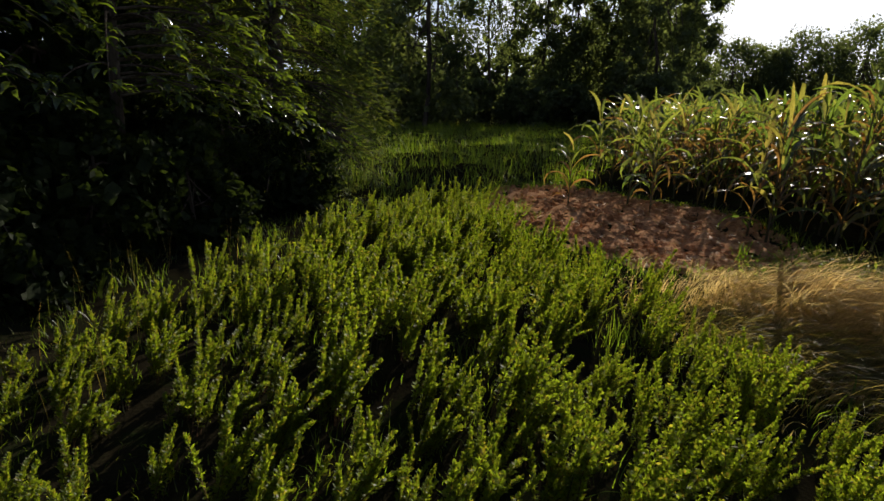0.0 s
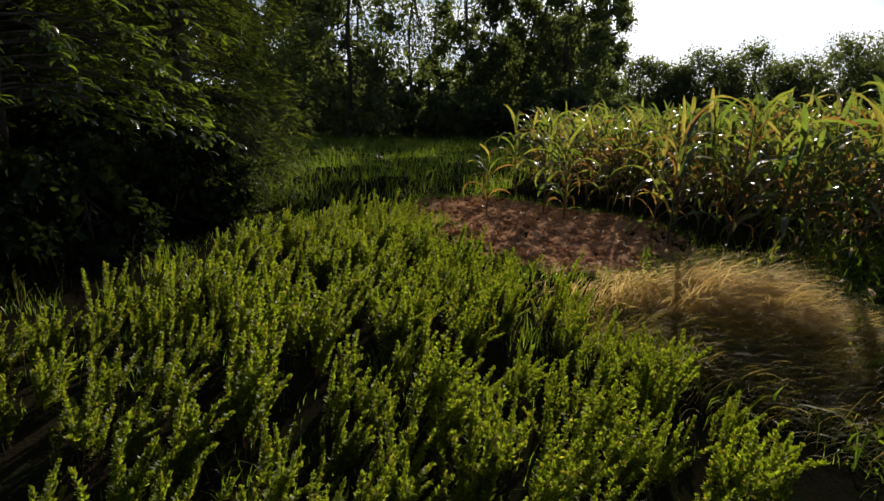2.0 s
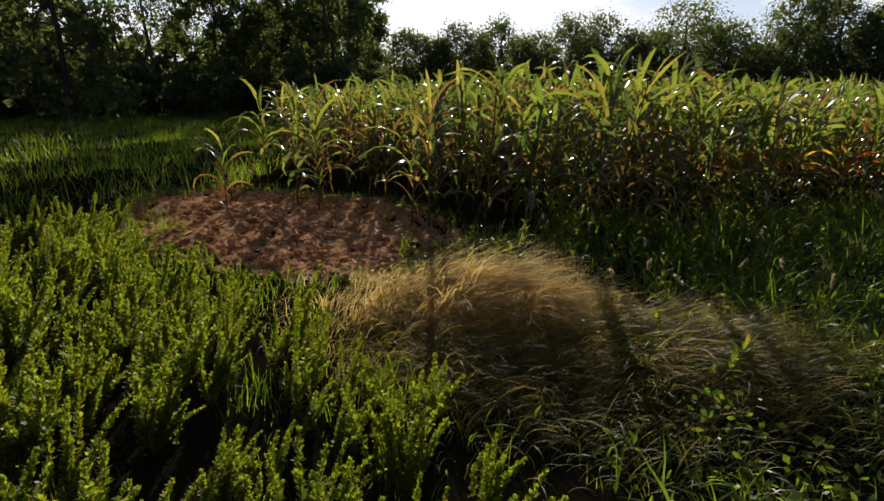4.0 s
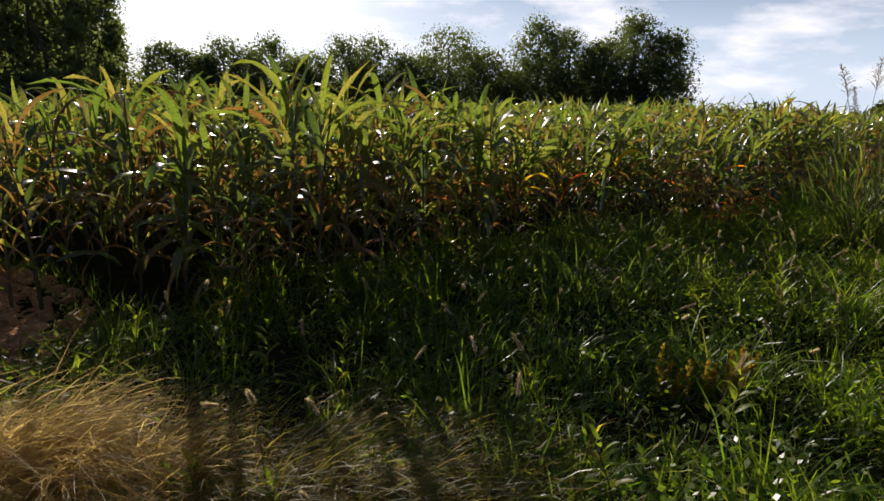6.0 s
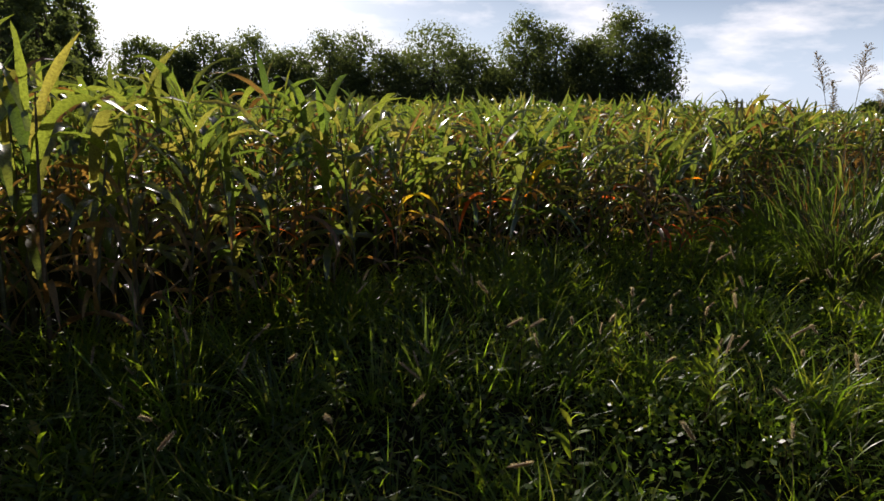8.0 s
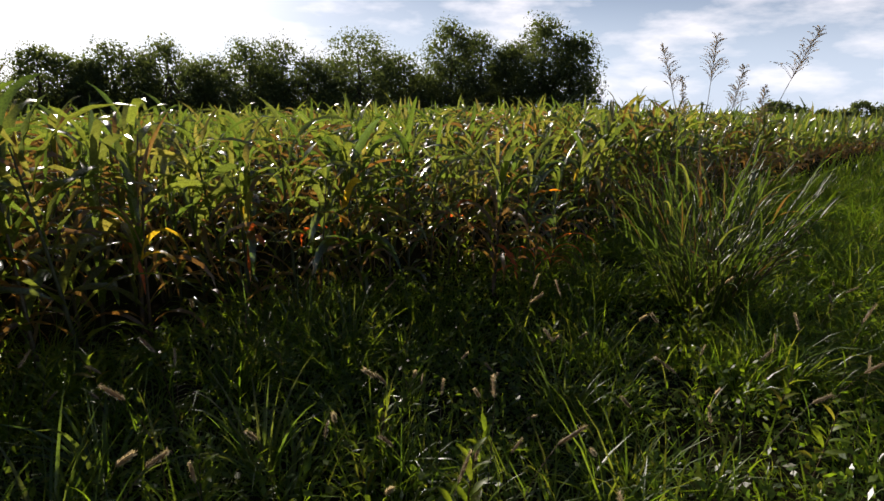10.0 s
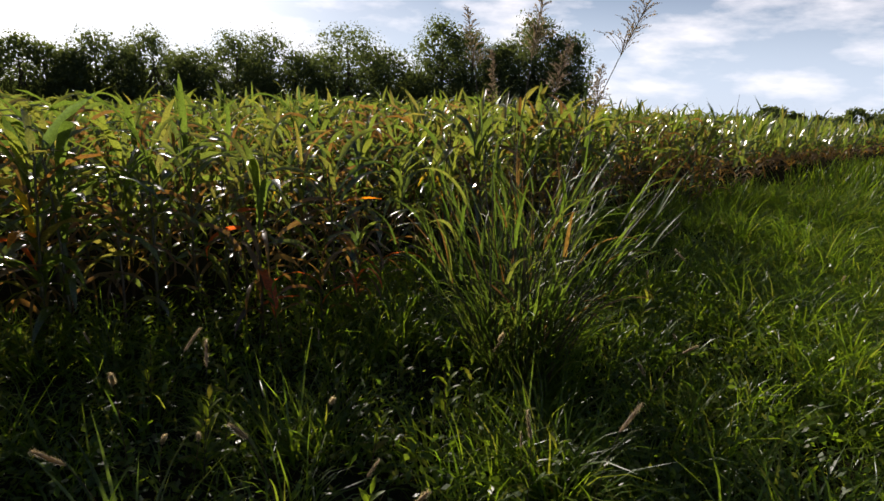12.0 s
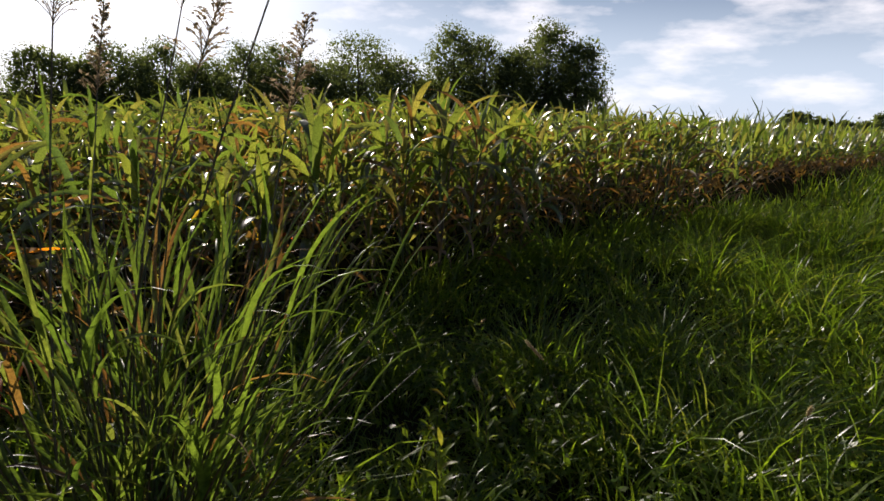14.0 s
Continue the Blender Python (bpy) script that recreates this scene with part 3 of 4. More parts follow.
for i in range(10):
    st, lf = weed_plant_arrays(700 + i, 8 + i % 3, 0.46 + 0.03 * (i % 4))
    ob = thing("weed_plant", "leafy green weed with many upright stalks", "weed", "weeds in the foreground patch")
    part("stem", st.mesh("weed_stems", M_WEED_STEM), ob, "thin reddish-green stems")
    part("foliage", lf.mesh("weed_leaves", M_WEED), ob)
    weeds.append(ob)


def weed_right(y):
    """Right-hand limit of the weed patch."""
    return np.interp(y, [0.3, 1.3, 2.6, 3.6, 4.6, 5.3, 6.5, 8.0], [1.1, 1.8, 2.0, 1.65, 1.3, 0.85, 0.75, 0.5])


cx, cy = np.meshgrid(np.arange(-3.2, 2.0, 0.24), np.arange(0.55, 7.2, 0.24), indexing="ij")
wx = cx.ravel() + rng.normal(size=cx.size) * 0.11
wy = cy.ravel() + rng.normal(size=cx.size) * 0.11
left_lim = np.interp(wy, [0.5, 2.5, 4.2, 5.9, 7.2], [-2.7, -2.5, -1.75, -0.6, -0.1])
ok = (wx < weed_right(wy)) & (wx > left_lim) & (np.hypot(wx - 0.2, wy - 0.2) > 0.75) & (np.hypot(wx - 0.8, wy - 0.7) > 0.5)
ok &= (wx > -0.7) | (wy > 3.2) | (rng.random(len(wx)) < 0.8)
pts_w = np.stack([wx, wy], 1)[ok]
for i, (x, y) in enumerate(pts_w):
    left = max(0.0, (-1.0 - x)) * 0.12
    sc = rng.uniform(0.66, 1.12) * (1 - min(0.35, left)) * (0.92 + 0.16 * math.exp(-((x + 0.1) ** 2 + (y - 4.2) ** 2) / 2.0))
    m = Matrix(turned(x, y, float(ground_z(np.array(x), np.array(y))), rng.normal() * 0.5, sc, sc * rng.uniform(0.85, 1.1)).tolist())
    if i < 10:
        weeds[i].matrix_basis = m
    else:
        src = weeds[i % 10]
        copy_thing(src, m @ Matrix.Diagonal((*[1 / c for c in src.scale], 1)))


# ---- grass ----
def grass(name, x, y, length, width, mats, label, segs=3, lean=0.25, droop=1.0, az=None, z0=0.0, flat=0.0):
    n = len(x)
    g = Geo()
    base = np.stack([x, y, ground_z(x, y) - 0.01 + z0], 1)
    a = rng.random(n) * 6.283 if az is None else az
    a0 = np.abs(rng.normal(size=n)) * lean + flat
    v, f = blades(base, a, length, width, a0, a0 + np.abs(rng.normal(size=n)) * 0.5 * droop + 0.35 * droop, segs, 2, 0, "grass", rng.normal(size=n) * 0.7)
    g.add(v, f)
    return stuff(name, g, mats, label, "grass")


def tufty(n, x0, x1, y0, y1, keep, tuft=0.07, per=34):
    """Points gathered in tufts; keep(x, y) picks the ones that stay."""
    k = n // per
    tx, ty = rng.uniform(x0, x1, k), rng.uniform(y0, y1, k)
    x = np.repeat(tx, per) + rng.normal(size=k * per) * tuft
    y = np.repeat(ty, per) + rng.normal(size=k * per) * tuft
    hh = np.repeat(rng.uniform(0.4, 1.5, k) * (1 + 0.6 * np.sin(tx * 2.9 + 1.3 * np.sin(ty * 2.1)) * np.sin(ty * 3.3 + tx)), per)
    out = np.arctan2(x - np.repeat(tx, per), y - np.repeat(ty, per)) + rng.normal(size=k * per) * 0.7
    ok = keep(x, y)
    return x[ok], y[ok], hh[ok], out[ok]


def verge(x, y):
    """The grassy strip between the maize and the open ground beside it."""
    return (y < edge_y(x) + 0.35) & ~((x < weed_right(y)) & (y > 0.4)) & ~((((x - 2.3) / 1.9) ** 2 + ((y - 6.6) / 2.3) ** 2) < 0.75 + 0.2 * np.sin(x * 5 + y * 3)) & ((x > 4.2) | (rng.random(x.shape) < 0.55 + 0.08 * x))


x, y, h, out = tufty(60000, 2.4, 13.0, -2.6, 5.2, verge)
h = h * (1 + 0.55 * np.clip((y - 1.6) / 2.0, 0, 1) * (x < 9.5)) * np.clip((x - 1.6) / 3.0, 0.4, 1)
grass("verge_grass", x, y, h * rng.uniform(0.14, 0.34, len(x)), rng.uniform(0.006, 0.015, len(x)), M_GRASS, "uncut green grass along the field edge", 3, 0.6, 2.1, out)
x, y, h, out = tufty(72000, 9.5, 22.0, -6.0, 2.5, verge, 0.11, 60)
h = h * (1 + 0.4 * np.clip((x - 12.5) / 2.5, 0, 1))
grass("meadow_grass", x, y, h * rng.uniform(0.18, 0.42, len(x)), rng.uniform(0.007, 0.016, len(x)), M_GRASS, "lush bright green grass beside the maize", 4, 0.45, 2.4, out)
x, y, h, out = tufty(30000, 20.0, 60.0, -22.0, 1.0, verge, 0.3)
grass("far_grass", x, y, h * rng.uniform(0.25, 0.55, len(x)), rng.uniform(0.02, 0.045, len(x)), M_GRASS, "tall green grass further along the field", 2)
x, y, h, out = tufty(40000, -6.0, 12.0, 7.6, 34.0, lambda x, y: (x < 1.55 + (y - 7.9) * LANE) & (x > -2.5 - (y - 8) * 0.1), 0.35)
grass("lane_grass", x, y, h * rng.uniform(0.2, 0.4, len(x)), rng.uniform(0.008, 0.016, len(x)), M_GRASS, "green grass of a shaded lane before the woods", 2, 0.4, 1.4)
x, y, h, out = tufty(14000, -3.2, 2.6, -0.5, 8.5, lambda x, y: (x < weed_right(y) + 0.5), 0.1)
grass("under_grass", x, y, h * rng.uniform(0.06, 0.16, len(x)), rng.uniform(0.004, 0.008, len(x)), M_GRASS, "short grass beneath the weeds", 2)

# flopped straw-coloured grass: a mound of long fine stems combed over from its crest
def flopped(name, n, centre, along, across, turn, length, mat, label, comb, wide=(0.003, 0.0065)):
    """Stems rooted in an oval about centre, turned by turn degrees, that arch over towards comb degrees."""
    a, b = rng.normal(size=n) * along, rng.normal(size=n) * across
    c, q = math.cos(radians(turn)), math.sin(radians(turn))
    x, y = centre[0] + a * c - b * q, centre[1] + a * q + b * c
    keep = (x > weed_right(y) - 0.25) & (y < edge_y(x) - 0.2)
    x, y, a, b = x[keep], y[keep], a[keep], b[keep]
    k = len(x)
    hump = np.exp(-(a / along / 1.5) ** 2 - (b / across / 1.5) ** 2)
    ln = length * (0.45 + 0.55 * hump) * rng.uniform(0.7, 1.25, k)
    lock = 0.5 * np.sin(x * 9 + 2 * np.sin(y * 7)) + 0.4 * np.sin(y * 13 - x * 5)
    az = radians(comb) + lock + rng.normal(size=k) * 0.45
    a0 = np.abs(0.28 + 0.2 * rng.normal(size=k))
    a1 = 2.05 + 0.4 * rng.normal(size=k)
    g = Geo()
    g.add(*blades(np.stack([x, y, ground_z(x, y) - 0.01], 1), az, ln, rng.uniform(*wide, k), a0, a1, 6, 2, 0, "grass", rng.normal(size=k) * 0.8))
    return stuff(name, g, mat, label, "grass")


flopped("dry_grass", 5200, (2.75, 3.5), 0.5, 0.24, -42, 0.72, M_STRAW, "fine straw-coloured grass flopped over in a mound", 150)
flopped("half_dry_grass", 4200, (2.35, 3.0), 0.55, 0.3, -45, 0.42, M_OLIVE, "half-dry olive grass lying over beside the straw mound", 150, (0.004, 0.008))
flopped("tangled_grass", 5000, (3.5, 2.5), 0.6, 0.42, -30, 0.52, M_OLIVE, "tangled olive-brown grass flopped in a low mound", 160, (0.004, 0.008))
flopped("lying_straw", 900, (3.35, 2.55), 0.6, 0.45, -30, 0.46, M_STRAW, "pale dead stems strewn over the tangled grass", 140)

# coarse broad-bladed tufts standing up out of the verge
TUFTS = [(8.26, 3.56), (8.39, 3.14), (8.62, 3.08), (8.5, 3.35), (8.51, 2.87), (6.6, 2.75), (8.55, 1.4), (7.3, 2.4), (6.9, 2.95), (5.9, 3.2)]
for cx_, cy_ in TUFTS:
    ob = thing("grass_tuft", "coarse green grass tuft with arching broad blades", "grass tuft", "coarse tufts in the verge", Matrix.Translation((cx_, cy_, float(ground_z(np.array(cx_), np.array(cy_))))))
    for a in rng.random(22) * 6.283:
        a0 = rng.uniform(0.05, 0.35)
        root = np.array([[math.sin(a) * 0.05, math.cos(a) * 0.05, -0.02]])
        g = Geo()
        g.add(*blades(root, np.array([a]), rng.uniform(0.35, 0.72, 1), rng.uniform(0.012, 0.022, 1), np.array([a0]), a0 + rng.uniform(0.3, 2.3, 1), 6, 3, 0.35, "grass", rng.normal() * 0.6))
        part("blade", g.mesh("tuft_blade", M_REED), ob)

# dead stalks and leaf scraps lying on the soil
n = 700
r_, a_ = np.sqrt(rng.random(n)) * 0.95, rng.random(n) * 6.283
x = 2.3 + r_ * np.cos(a_) * 1.75 - r_ * np.sin(a_) * 0.55
y = 6.6 + r_ * np.sin(a_) * 2.35
grass("straw_litter", x, y, rng.uniform(0.06, 0.3, n), rng.uniform(0.003, 0.012, n), M_STRAW, "dry leaf scraps and straw scattered on the soil", 2, 0.05, 0.1, None, 0.05, 1.5)

# thinner grass beyond, where the strip runs out
n = 64000
ang, rr_ = rng.random(n) * 6.283, 1.5 + 15 * np.sqrt(rng.random(n))
x, y = 5 + rr_ * np.cos(ang) * 1.3, -1 + rr_ * np.sin(ang)
ok = (y < np.minimum(edge_y(x), 4.0)) & ~((x > -3.4) & (x < 2.2) & (y > 0.3)) & ~((x > 2.6) & (y > -2.4) & (x < 22) & (y < 5))
x, y = x[ok], y[ok]
grass("rough_grass", x, y, rng.uniform(0.12, 0.4, len(x)), rng.uniform(0.01, 0.022, len(x)), M_GRASS, "rough uncut grass around the path", 2, 0.4, 1.4)

# thin dead seed stalks at the shaded side of the weeds
n = 70
x, y = rng.uniform(-3.0, -1.7, n), rng.uniform(2.0, 5.2, n)
grass("dead_stalks", x, y, rng.uniform(0.3, 0.65, n), rng.uniform(0.002, 0.004, n), M_OLIVE, "thin dead seed stalks at the thicket's foot", 4, 0.12, 0.4)

# small green tufts creeping in over the border of the soil
n = 3600
ang = rng.uniform(0.0, 6.283, n)
rr_ = 0.82 + 0.24 * rng.random(n) ** 0.7
x = 2.3 + rr_ * np.cos(ang) * 1.75 - rr_ * np.sin(ang) * 0.55 + rng.normal(size=n) * 0.05
y = 6.6 + rr_ * np.sin(ang) * 2.35 + rng.normal(size=n) * 0.05
grass("border_grass", x, y, rng.uniform(0.06, 0.2, n), rng.uniform(0.005, 0.01, n), M_GRASS, "small green tufts at the border of the soil", 3, 0.5, 1.4)

# low herbs with small broad leaves among the grass
n = 64000
k = n // 40
tx, ty = rng.uniform(2.6, 17.0, k), rng.uniform(-3.0, 4.6, k)
x = np.repeat(tx, 40) + rng.normal(size=k * 40) * 0.11
y = np.repeat(ty, 40) + rng.normal(size=k * 40) * 0.11
top = np.repeat(rng.uniform(0.08, 0.26, k), 40)
ok = verge(x, y)
x, y, top = x[ok], y[ok], top[ok]
n = len(x)
g = Geo()
lift = top * rng.random(n) ** 0.6
g.add(*little_leaves(np.stack([x, y, ground_z(x, y) + lift], 1), rng.random(n) * 6.283, rng.uniform(0.03, 0.07, n), rng.uniform(0.008, 0.017, n), rng.uniform(0.7, 1.7, n), rng))
stuff("low_herbs", g, M_GRASS, "low broad-leaved herbs between the grass tufts", "herbs")


# ---- tall grass clump with seed plumes ----
def plume(r, line, n=60, reach=0.16):
    """An open panicle: thin side branches with small spikelets along the top of a culm."""
    g = Geo()
    for i in range(n):
        q = i / n
        p0 = line[-1] * q + line[0] * (1 - q)
        a = r.random() * 6.28
        ln = reach * (1.1 - 0.8 * q) * r.uniform(0.6, 1.1)
        s = np.linspace(0, 1, 4)
        out = ln * s * 0.75
        up = ln * (1.1 * s - 0.55 * s ** 2)
        b = np.stack([p0[0] + np.sin(a) * out, p0[1] + np.cos(a) * out, p0[2] + up], 1)
        g.add(*tube(b, np.linspace(0.0016, 0.0009, 4), 3))
        k = 5
        qq = r.uniform(0.35, 1, k)
        c = np.stack([np.interp(qq, s, b[:, j]) for j in range(3)], 1)
        g.add(*chips(c, np.full(k, 0.018), 0.4))
    return g


def tall_clump(at):
    r = np.random.default_rng(55)
    ob = thing("tall_grass_clump", "tall green grass clump with pale feathery seed plumes", "grass clump", "", at)
    plumes = [(0.27, 0.68, 2.2), (0.56, 0.3, 2.3), (0.42, -0.42, 2.32), (0.3, 0.5, 1.95), (0.46, 0.05, 2.05), (0.6, -0.12, 1.9)]
    for i in range(110):
        a, q = r.random() * 6.28, math.sqrt(r.random())
        root = np.array([0.25 * q * math.sin(a), 0.25 * q * math.cos(a), -0.02])
        if i < len(plumes):
            top = np.array(plumes[i])
        else:
            top = np.array([root[0] * 3.0 + r.normal() * 0.14 + 0.16, root[1] * 3.0 + r.normal() * 0.14 + 0.08, r.uniform(0.6, 1.38)])
        s = np.linspace(0, 1, 7)[:, None]
        line = root * (1 - s) + top * s
        line[:, :2] = root[:2] + (top - root)[:2] * s ** 1.6
        g = Geo()
        g.add(*tube(line, np.linspace(0.0055, 0.0018, 7), 5))
        part("culm", g.mesh("culm", M_STALK), ob)
        if i < len(plumes):
            part("seed_plume", plume(r, np.stack([line[5], line[6]]), 74, (0.15, 0.2, 0.2, 0.07, 0.13, 0.12)[i]).mesh("seed_plume", M_SEED), ob, "pale open seed plume")
            g = Geo()
            v, f = blades(line[4:5], np.array([r.random() * 6.28]), np.array([0.26]), np.array([0.014]), np.array([0.12]), np.array([0.35]), 5, 3, 0.5, "grass")
            g.add(v, f)
            part("leaf", g.mesh("flag_leaf", M_REED), ob)
        for j in range(5):
            q = r.uniform(0.15, 0.92) * (0.5 if i < len(plumes) else 1)
            p = np.array([np.interp(q, s[:, 0], line[:, c]) for c in range(3)])
            g = Geo()
            out_az = math.atan2(p[0] + r.normal() * 0.22, p[1] + r.normal() * 0.22)
            v, f = blades(p[None], np.array([out_az]), np.array([r.uniform(0.25, 0.55)]), np.array([r.uniform(0.012, 0.024)]), np.array([0.2 + 0.35 * r.random()]), np.array([r.uniform(0.5, 2.1)]), 7, 3, 0.4, "grass", r.normal() * 0.8, 0.1)
            g.add(v, f)
            dry = r.random() < 0.08
            part("leaf", g.mesh("clump_leaf", M_MAIZE_DRY if dry else M_REED), ob, "dry brown leaf" if dry else "")
    g = Geo()
    n = 260
    a = r.random(n) * 6.28
    q = np.sqrt(r.random(n)) * 0.26
    v, f = blades(np.stack([np.sin(a) * q, np.cos(a) * q, np.zeros(n) - 0.02], 1), a + r.normal(size=n) * 0.6, r.uniform(0.22, 0.6, n), r.uniform(0.007, 0.014, n), 0.05 + 0.3 * q / 0.34, 0.5 + r.random(n) * 1.0, 6, 3, 0.3, "grass", r.normal(size=n) * 0.8)
    g.add(v, f)
    part("leaf_tuft", g.mesh("basal_leaves", M_REED), ob)
    return ob


tall_clump(Matrix.Translation((10.72, 0.86, 0)))


# ---- foxtails, docks and broad weeds in the verge ----
def foxtail(seed, at=None):
    r = np.random.default_rng(seed)
    ob = thing("foxtail_grass", "foxtail grass with a bristly golden seed head", "grass stem", "foxtails in the verge", at)
    h = r.uniform(0.42, 0.62)
    bend = r.uniform(0.04, 0.2)
    s = np.linspace(0, 1, 8)
    line = np.stack([bend * s ** 2.4, 0 * s, h * s - 0.02], 1)
    g = Geo()
    g.add(*tube(line, np.linspace(0.0018, 0.0011, 8), 4))
    part("stem", g.mesh("foxtail_stem", M_WEED_STEM), ob)
    d = line[-1] - line[-2]
    d /= np.linalg.norm(d)
    d = d + np.array([0.35, 0, -0.1])
    d /= np.linalg.norm(d)
    ln = r.uniform(0.065, 0.11)
    q = np.linspace(0, 1, 7)
    core = line[-1] + d * ln * q[:, None]
    g = Geo()
    g.add(*tube(core, 0.0052 * np.sin(np.pi * np.clip(0.12 + q * 0.8, 0, 1)) + 0.0008, 7))
    head = part("seed_head", g.mesh("foxtail_head", M_SEED), ob, "golden bristly seed head")
    n = 300
    t = r.random(n)
    c = line[-1] + d * ln * t[:, None]
    e = r.normal(size=(n, 3))
    e -= (e @ d)[:, None] * d
    e /= np.linalg.norm(e, axis=1)[:, None]
    tip = c + (e * 0.8 + d * 0.6) * 0.016
    w = np.cross(e, d) * 0.0006
    g = Geo()
    g.add(np.stack([c - w, c + w, tip], 1).reshape(-1, 3), np.arange(n * 3).reshape(-1, 3))
    part("bristle_coat", g.mesh("foxtail_bristles", M_BRISTLE), head)
    g = Geo()
    k = 4
    v, f = blades(np.stack([np.interp(np.linspace(0.05, 0.6, k), s, line[:, 0]), np.zeros(k), h * np.linspace(0.05, 0.6, k)], 1), r.random(k) * 6.28, r.uniform(0.14, 0.26, k), np.full(k, 0.007), np.full(k, 0.35), r.uniform(0.8, 1.8, k), 4, 2)
    g.add(v, f)
    part("blade", g.mesh("foxtail_leaves", M_GRASS), ob)
    return ob


fox = [foxtail(800 + i) for i in range(6)]
HEADS = [(7.95, 2.14), (7.94, 1.95), (8.14, 1.88), (8.43, 3.15), (8.51, 1.44), (8.22, 0.93), (9.04, 0.04), (8.04, 1.55), (5.75, 3.94), (5.98, 3.76), (5.59, 3.06), (5.64, 3.56), (6.55, 3.49), (6.44, 2.64), (5.92, 4.66), (7.68, 1.69), (7.4, 1.24), (8.8, 1.63), (8.87, 1.56), (7.85, 1.07), (12.28, -0.87), (12.83, -1.14)]
count = 0
while count < 190:
    x, y = HEADS[count] if count < len(HEADS) else (rng.uniform(3.4, 13.5), rng.uniform(-1.2, 4.4))
    path_y = np.interp(x, [0, 3, 5.3, 7, 9.5, 14], [0.4, 1.15, 0.9, 0.2, -0.6, -0.7])
    if count >= len(HEADS) and (y > edge_y(x) + 0.1 or abs(y - path_y) < 0.45 or math.hypot(x - 10.7, y - 1.1) < 0.5):
        continue
    sc = rng.uniform(0.8, 1.25)
    m = pose(x, y, float(ground_z(np.array(x), np.array(y))), rng.normal() * 6, rng.normal() * 6, rng.random() * 360) @ Matrix.Diagonal((sc, sc, sc * 0.9, 1))
    if count < 6:
        fox[count].matrix_basis = m
    else:
        src = fox[count % 6]
        copy_thing(src, m @ Matrix.Diagonal((*[1 / c for c in src.scale], 1)))
    count += 1


def broad_weed(seed):
    """An upright weed with pairs of lance-shaped leaves."""
    r = np.random.default_rng(seed)
    ob = thing("broadleaf_weed", "low green weed with pointed leaves", "weed", "broadleaf weeds in the verge")
    h = r.uniform(0.25, 0.4)
    z = np.linspace(-0.02, h, 5)
    line = np.stack([0.03 * (z / h) ** 2, 0.02 * r.normal() * (z / h) ** 2, z], 1)
    g = Geo()
    g.add(*tube(line, np.linspace(0.004, 0.0015, 5), 5))
    part("stem", g.mesh("weed_stem", M_WEED_STEM), ob)
    for i in range(12):
        q = 0.2 + 0.8 * i / 11
        g = Geo()
        v, f = blades(np.array([[line[:, 0].mean(), 0, h * q]]), np.array([i * 2.4 + r.normal() * 0.3]), np.array([0.1 * (1.2 - 0.6 * q)]), np.array([0.03 * (1.2 - 0.6 * q)]), np.array([0.8 - 0.3 * q]), np.array([1.9 - 0.8 * q]), 5, 3, 0.3, "leaf", 0.2, 0.15)
        g.add(v, f)
        part("leaf", g.mesh("weed_leaf", M_WEED), ob)
    return ob


bw = [broad_weed(850 + i) for i in range(4)]
count = 0
while count < 110:
    x, y = rng.uniform(3.2, 12.5), rng.uniform(0.2, 4.4)
    path_y = np.interp(x, [0, 3, 5.3, 7, 9.5, 14], [0.4, 1.15, 0.9, 0.2, -0.6, -0.7])
    if y > edge_y(x) + 0.2 or abs(y - path_y) < 0.4 or math.hypot(x - 10.7, y - 1.1) < 0.5:
        continue
    sc = rng.uniform(0.8, 1.4)
    m = pose(x, y, float(ground_z(np.array(x), np.array(y))), rng.normal() * 8, rng.normal() * 8, rng.random() * 360) @ Matrix.Diagonal((sc, sc, sc, 1))
    if count < 4:
        bw[count].matrix_basis = m
    else:
        src = bw[count % 4]
        copy_thing(src, m @ Matrix.Diagonal((*[1 / c for c in src.scale], 1)))
    count += 1


# ---- trees ----
def lobes_points(r, lobes, n, shell=0.55, ragged=0.22):
    """Points spread through ball-like lobes (x, y, z, rx, rz), thicker towards their skins."""
    w = np.array([l[3] ** 2 for l in lobes])
    pick = r.choice(len(lobes), n, p=w / w.sum())
    L = np.array(lobes)[pick]
    d = r.normal(size=(n, 3))
    d /= np.linalg.norm(d, axis=1)[:, None]
    q = (shell + (1 - shell) * r.random(n)) * (1 + ragged * r.normal(size=n))
    return np.stack([L[:, 0] + d[:, 0] * q * L[:, 3], L[:, 1] + d[:, 1] * q * L[:, 3], L[:, 2] + d[:, 2] * q * L[:, 4]], 1)


def limbs_to(r, g, height, lobes, r0):
    """Trunk and limbs that reach into the lobes."""
    z = np.linspace(-0.1, height * 0.8, 8)
    wob = np.cumsum(r.normal(size=(8, 2)) * 0.02 * height, 0) * 0.4
    wob[0] = 0
    line = np.stack([wob[:, 0], wob[:, 1], z], 1)
    g.add(*tube(line, r0 * np.linspace(1.15, 0.3, 8), 8))
    for l in lobes[:14]:
        q = r.uniform(0.3, 0.85)
        p0 = np.array([np.interp(q * z[-1], z, line[:, c]) for c in range(3)])
        p1 = np.array(l[:3])
        s = np.linspace(0, 1, 5)[:, None]
        b = p0 * (1 - s) + p1 * s
        b[:, 2] += np.sin(np.pi * s[:, 0]) * 0.06 * height * r.normal()
        g.add(*tube(b, r0 * np.linspace(0.42, 0.08, 5), 5))


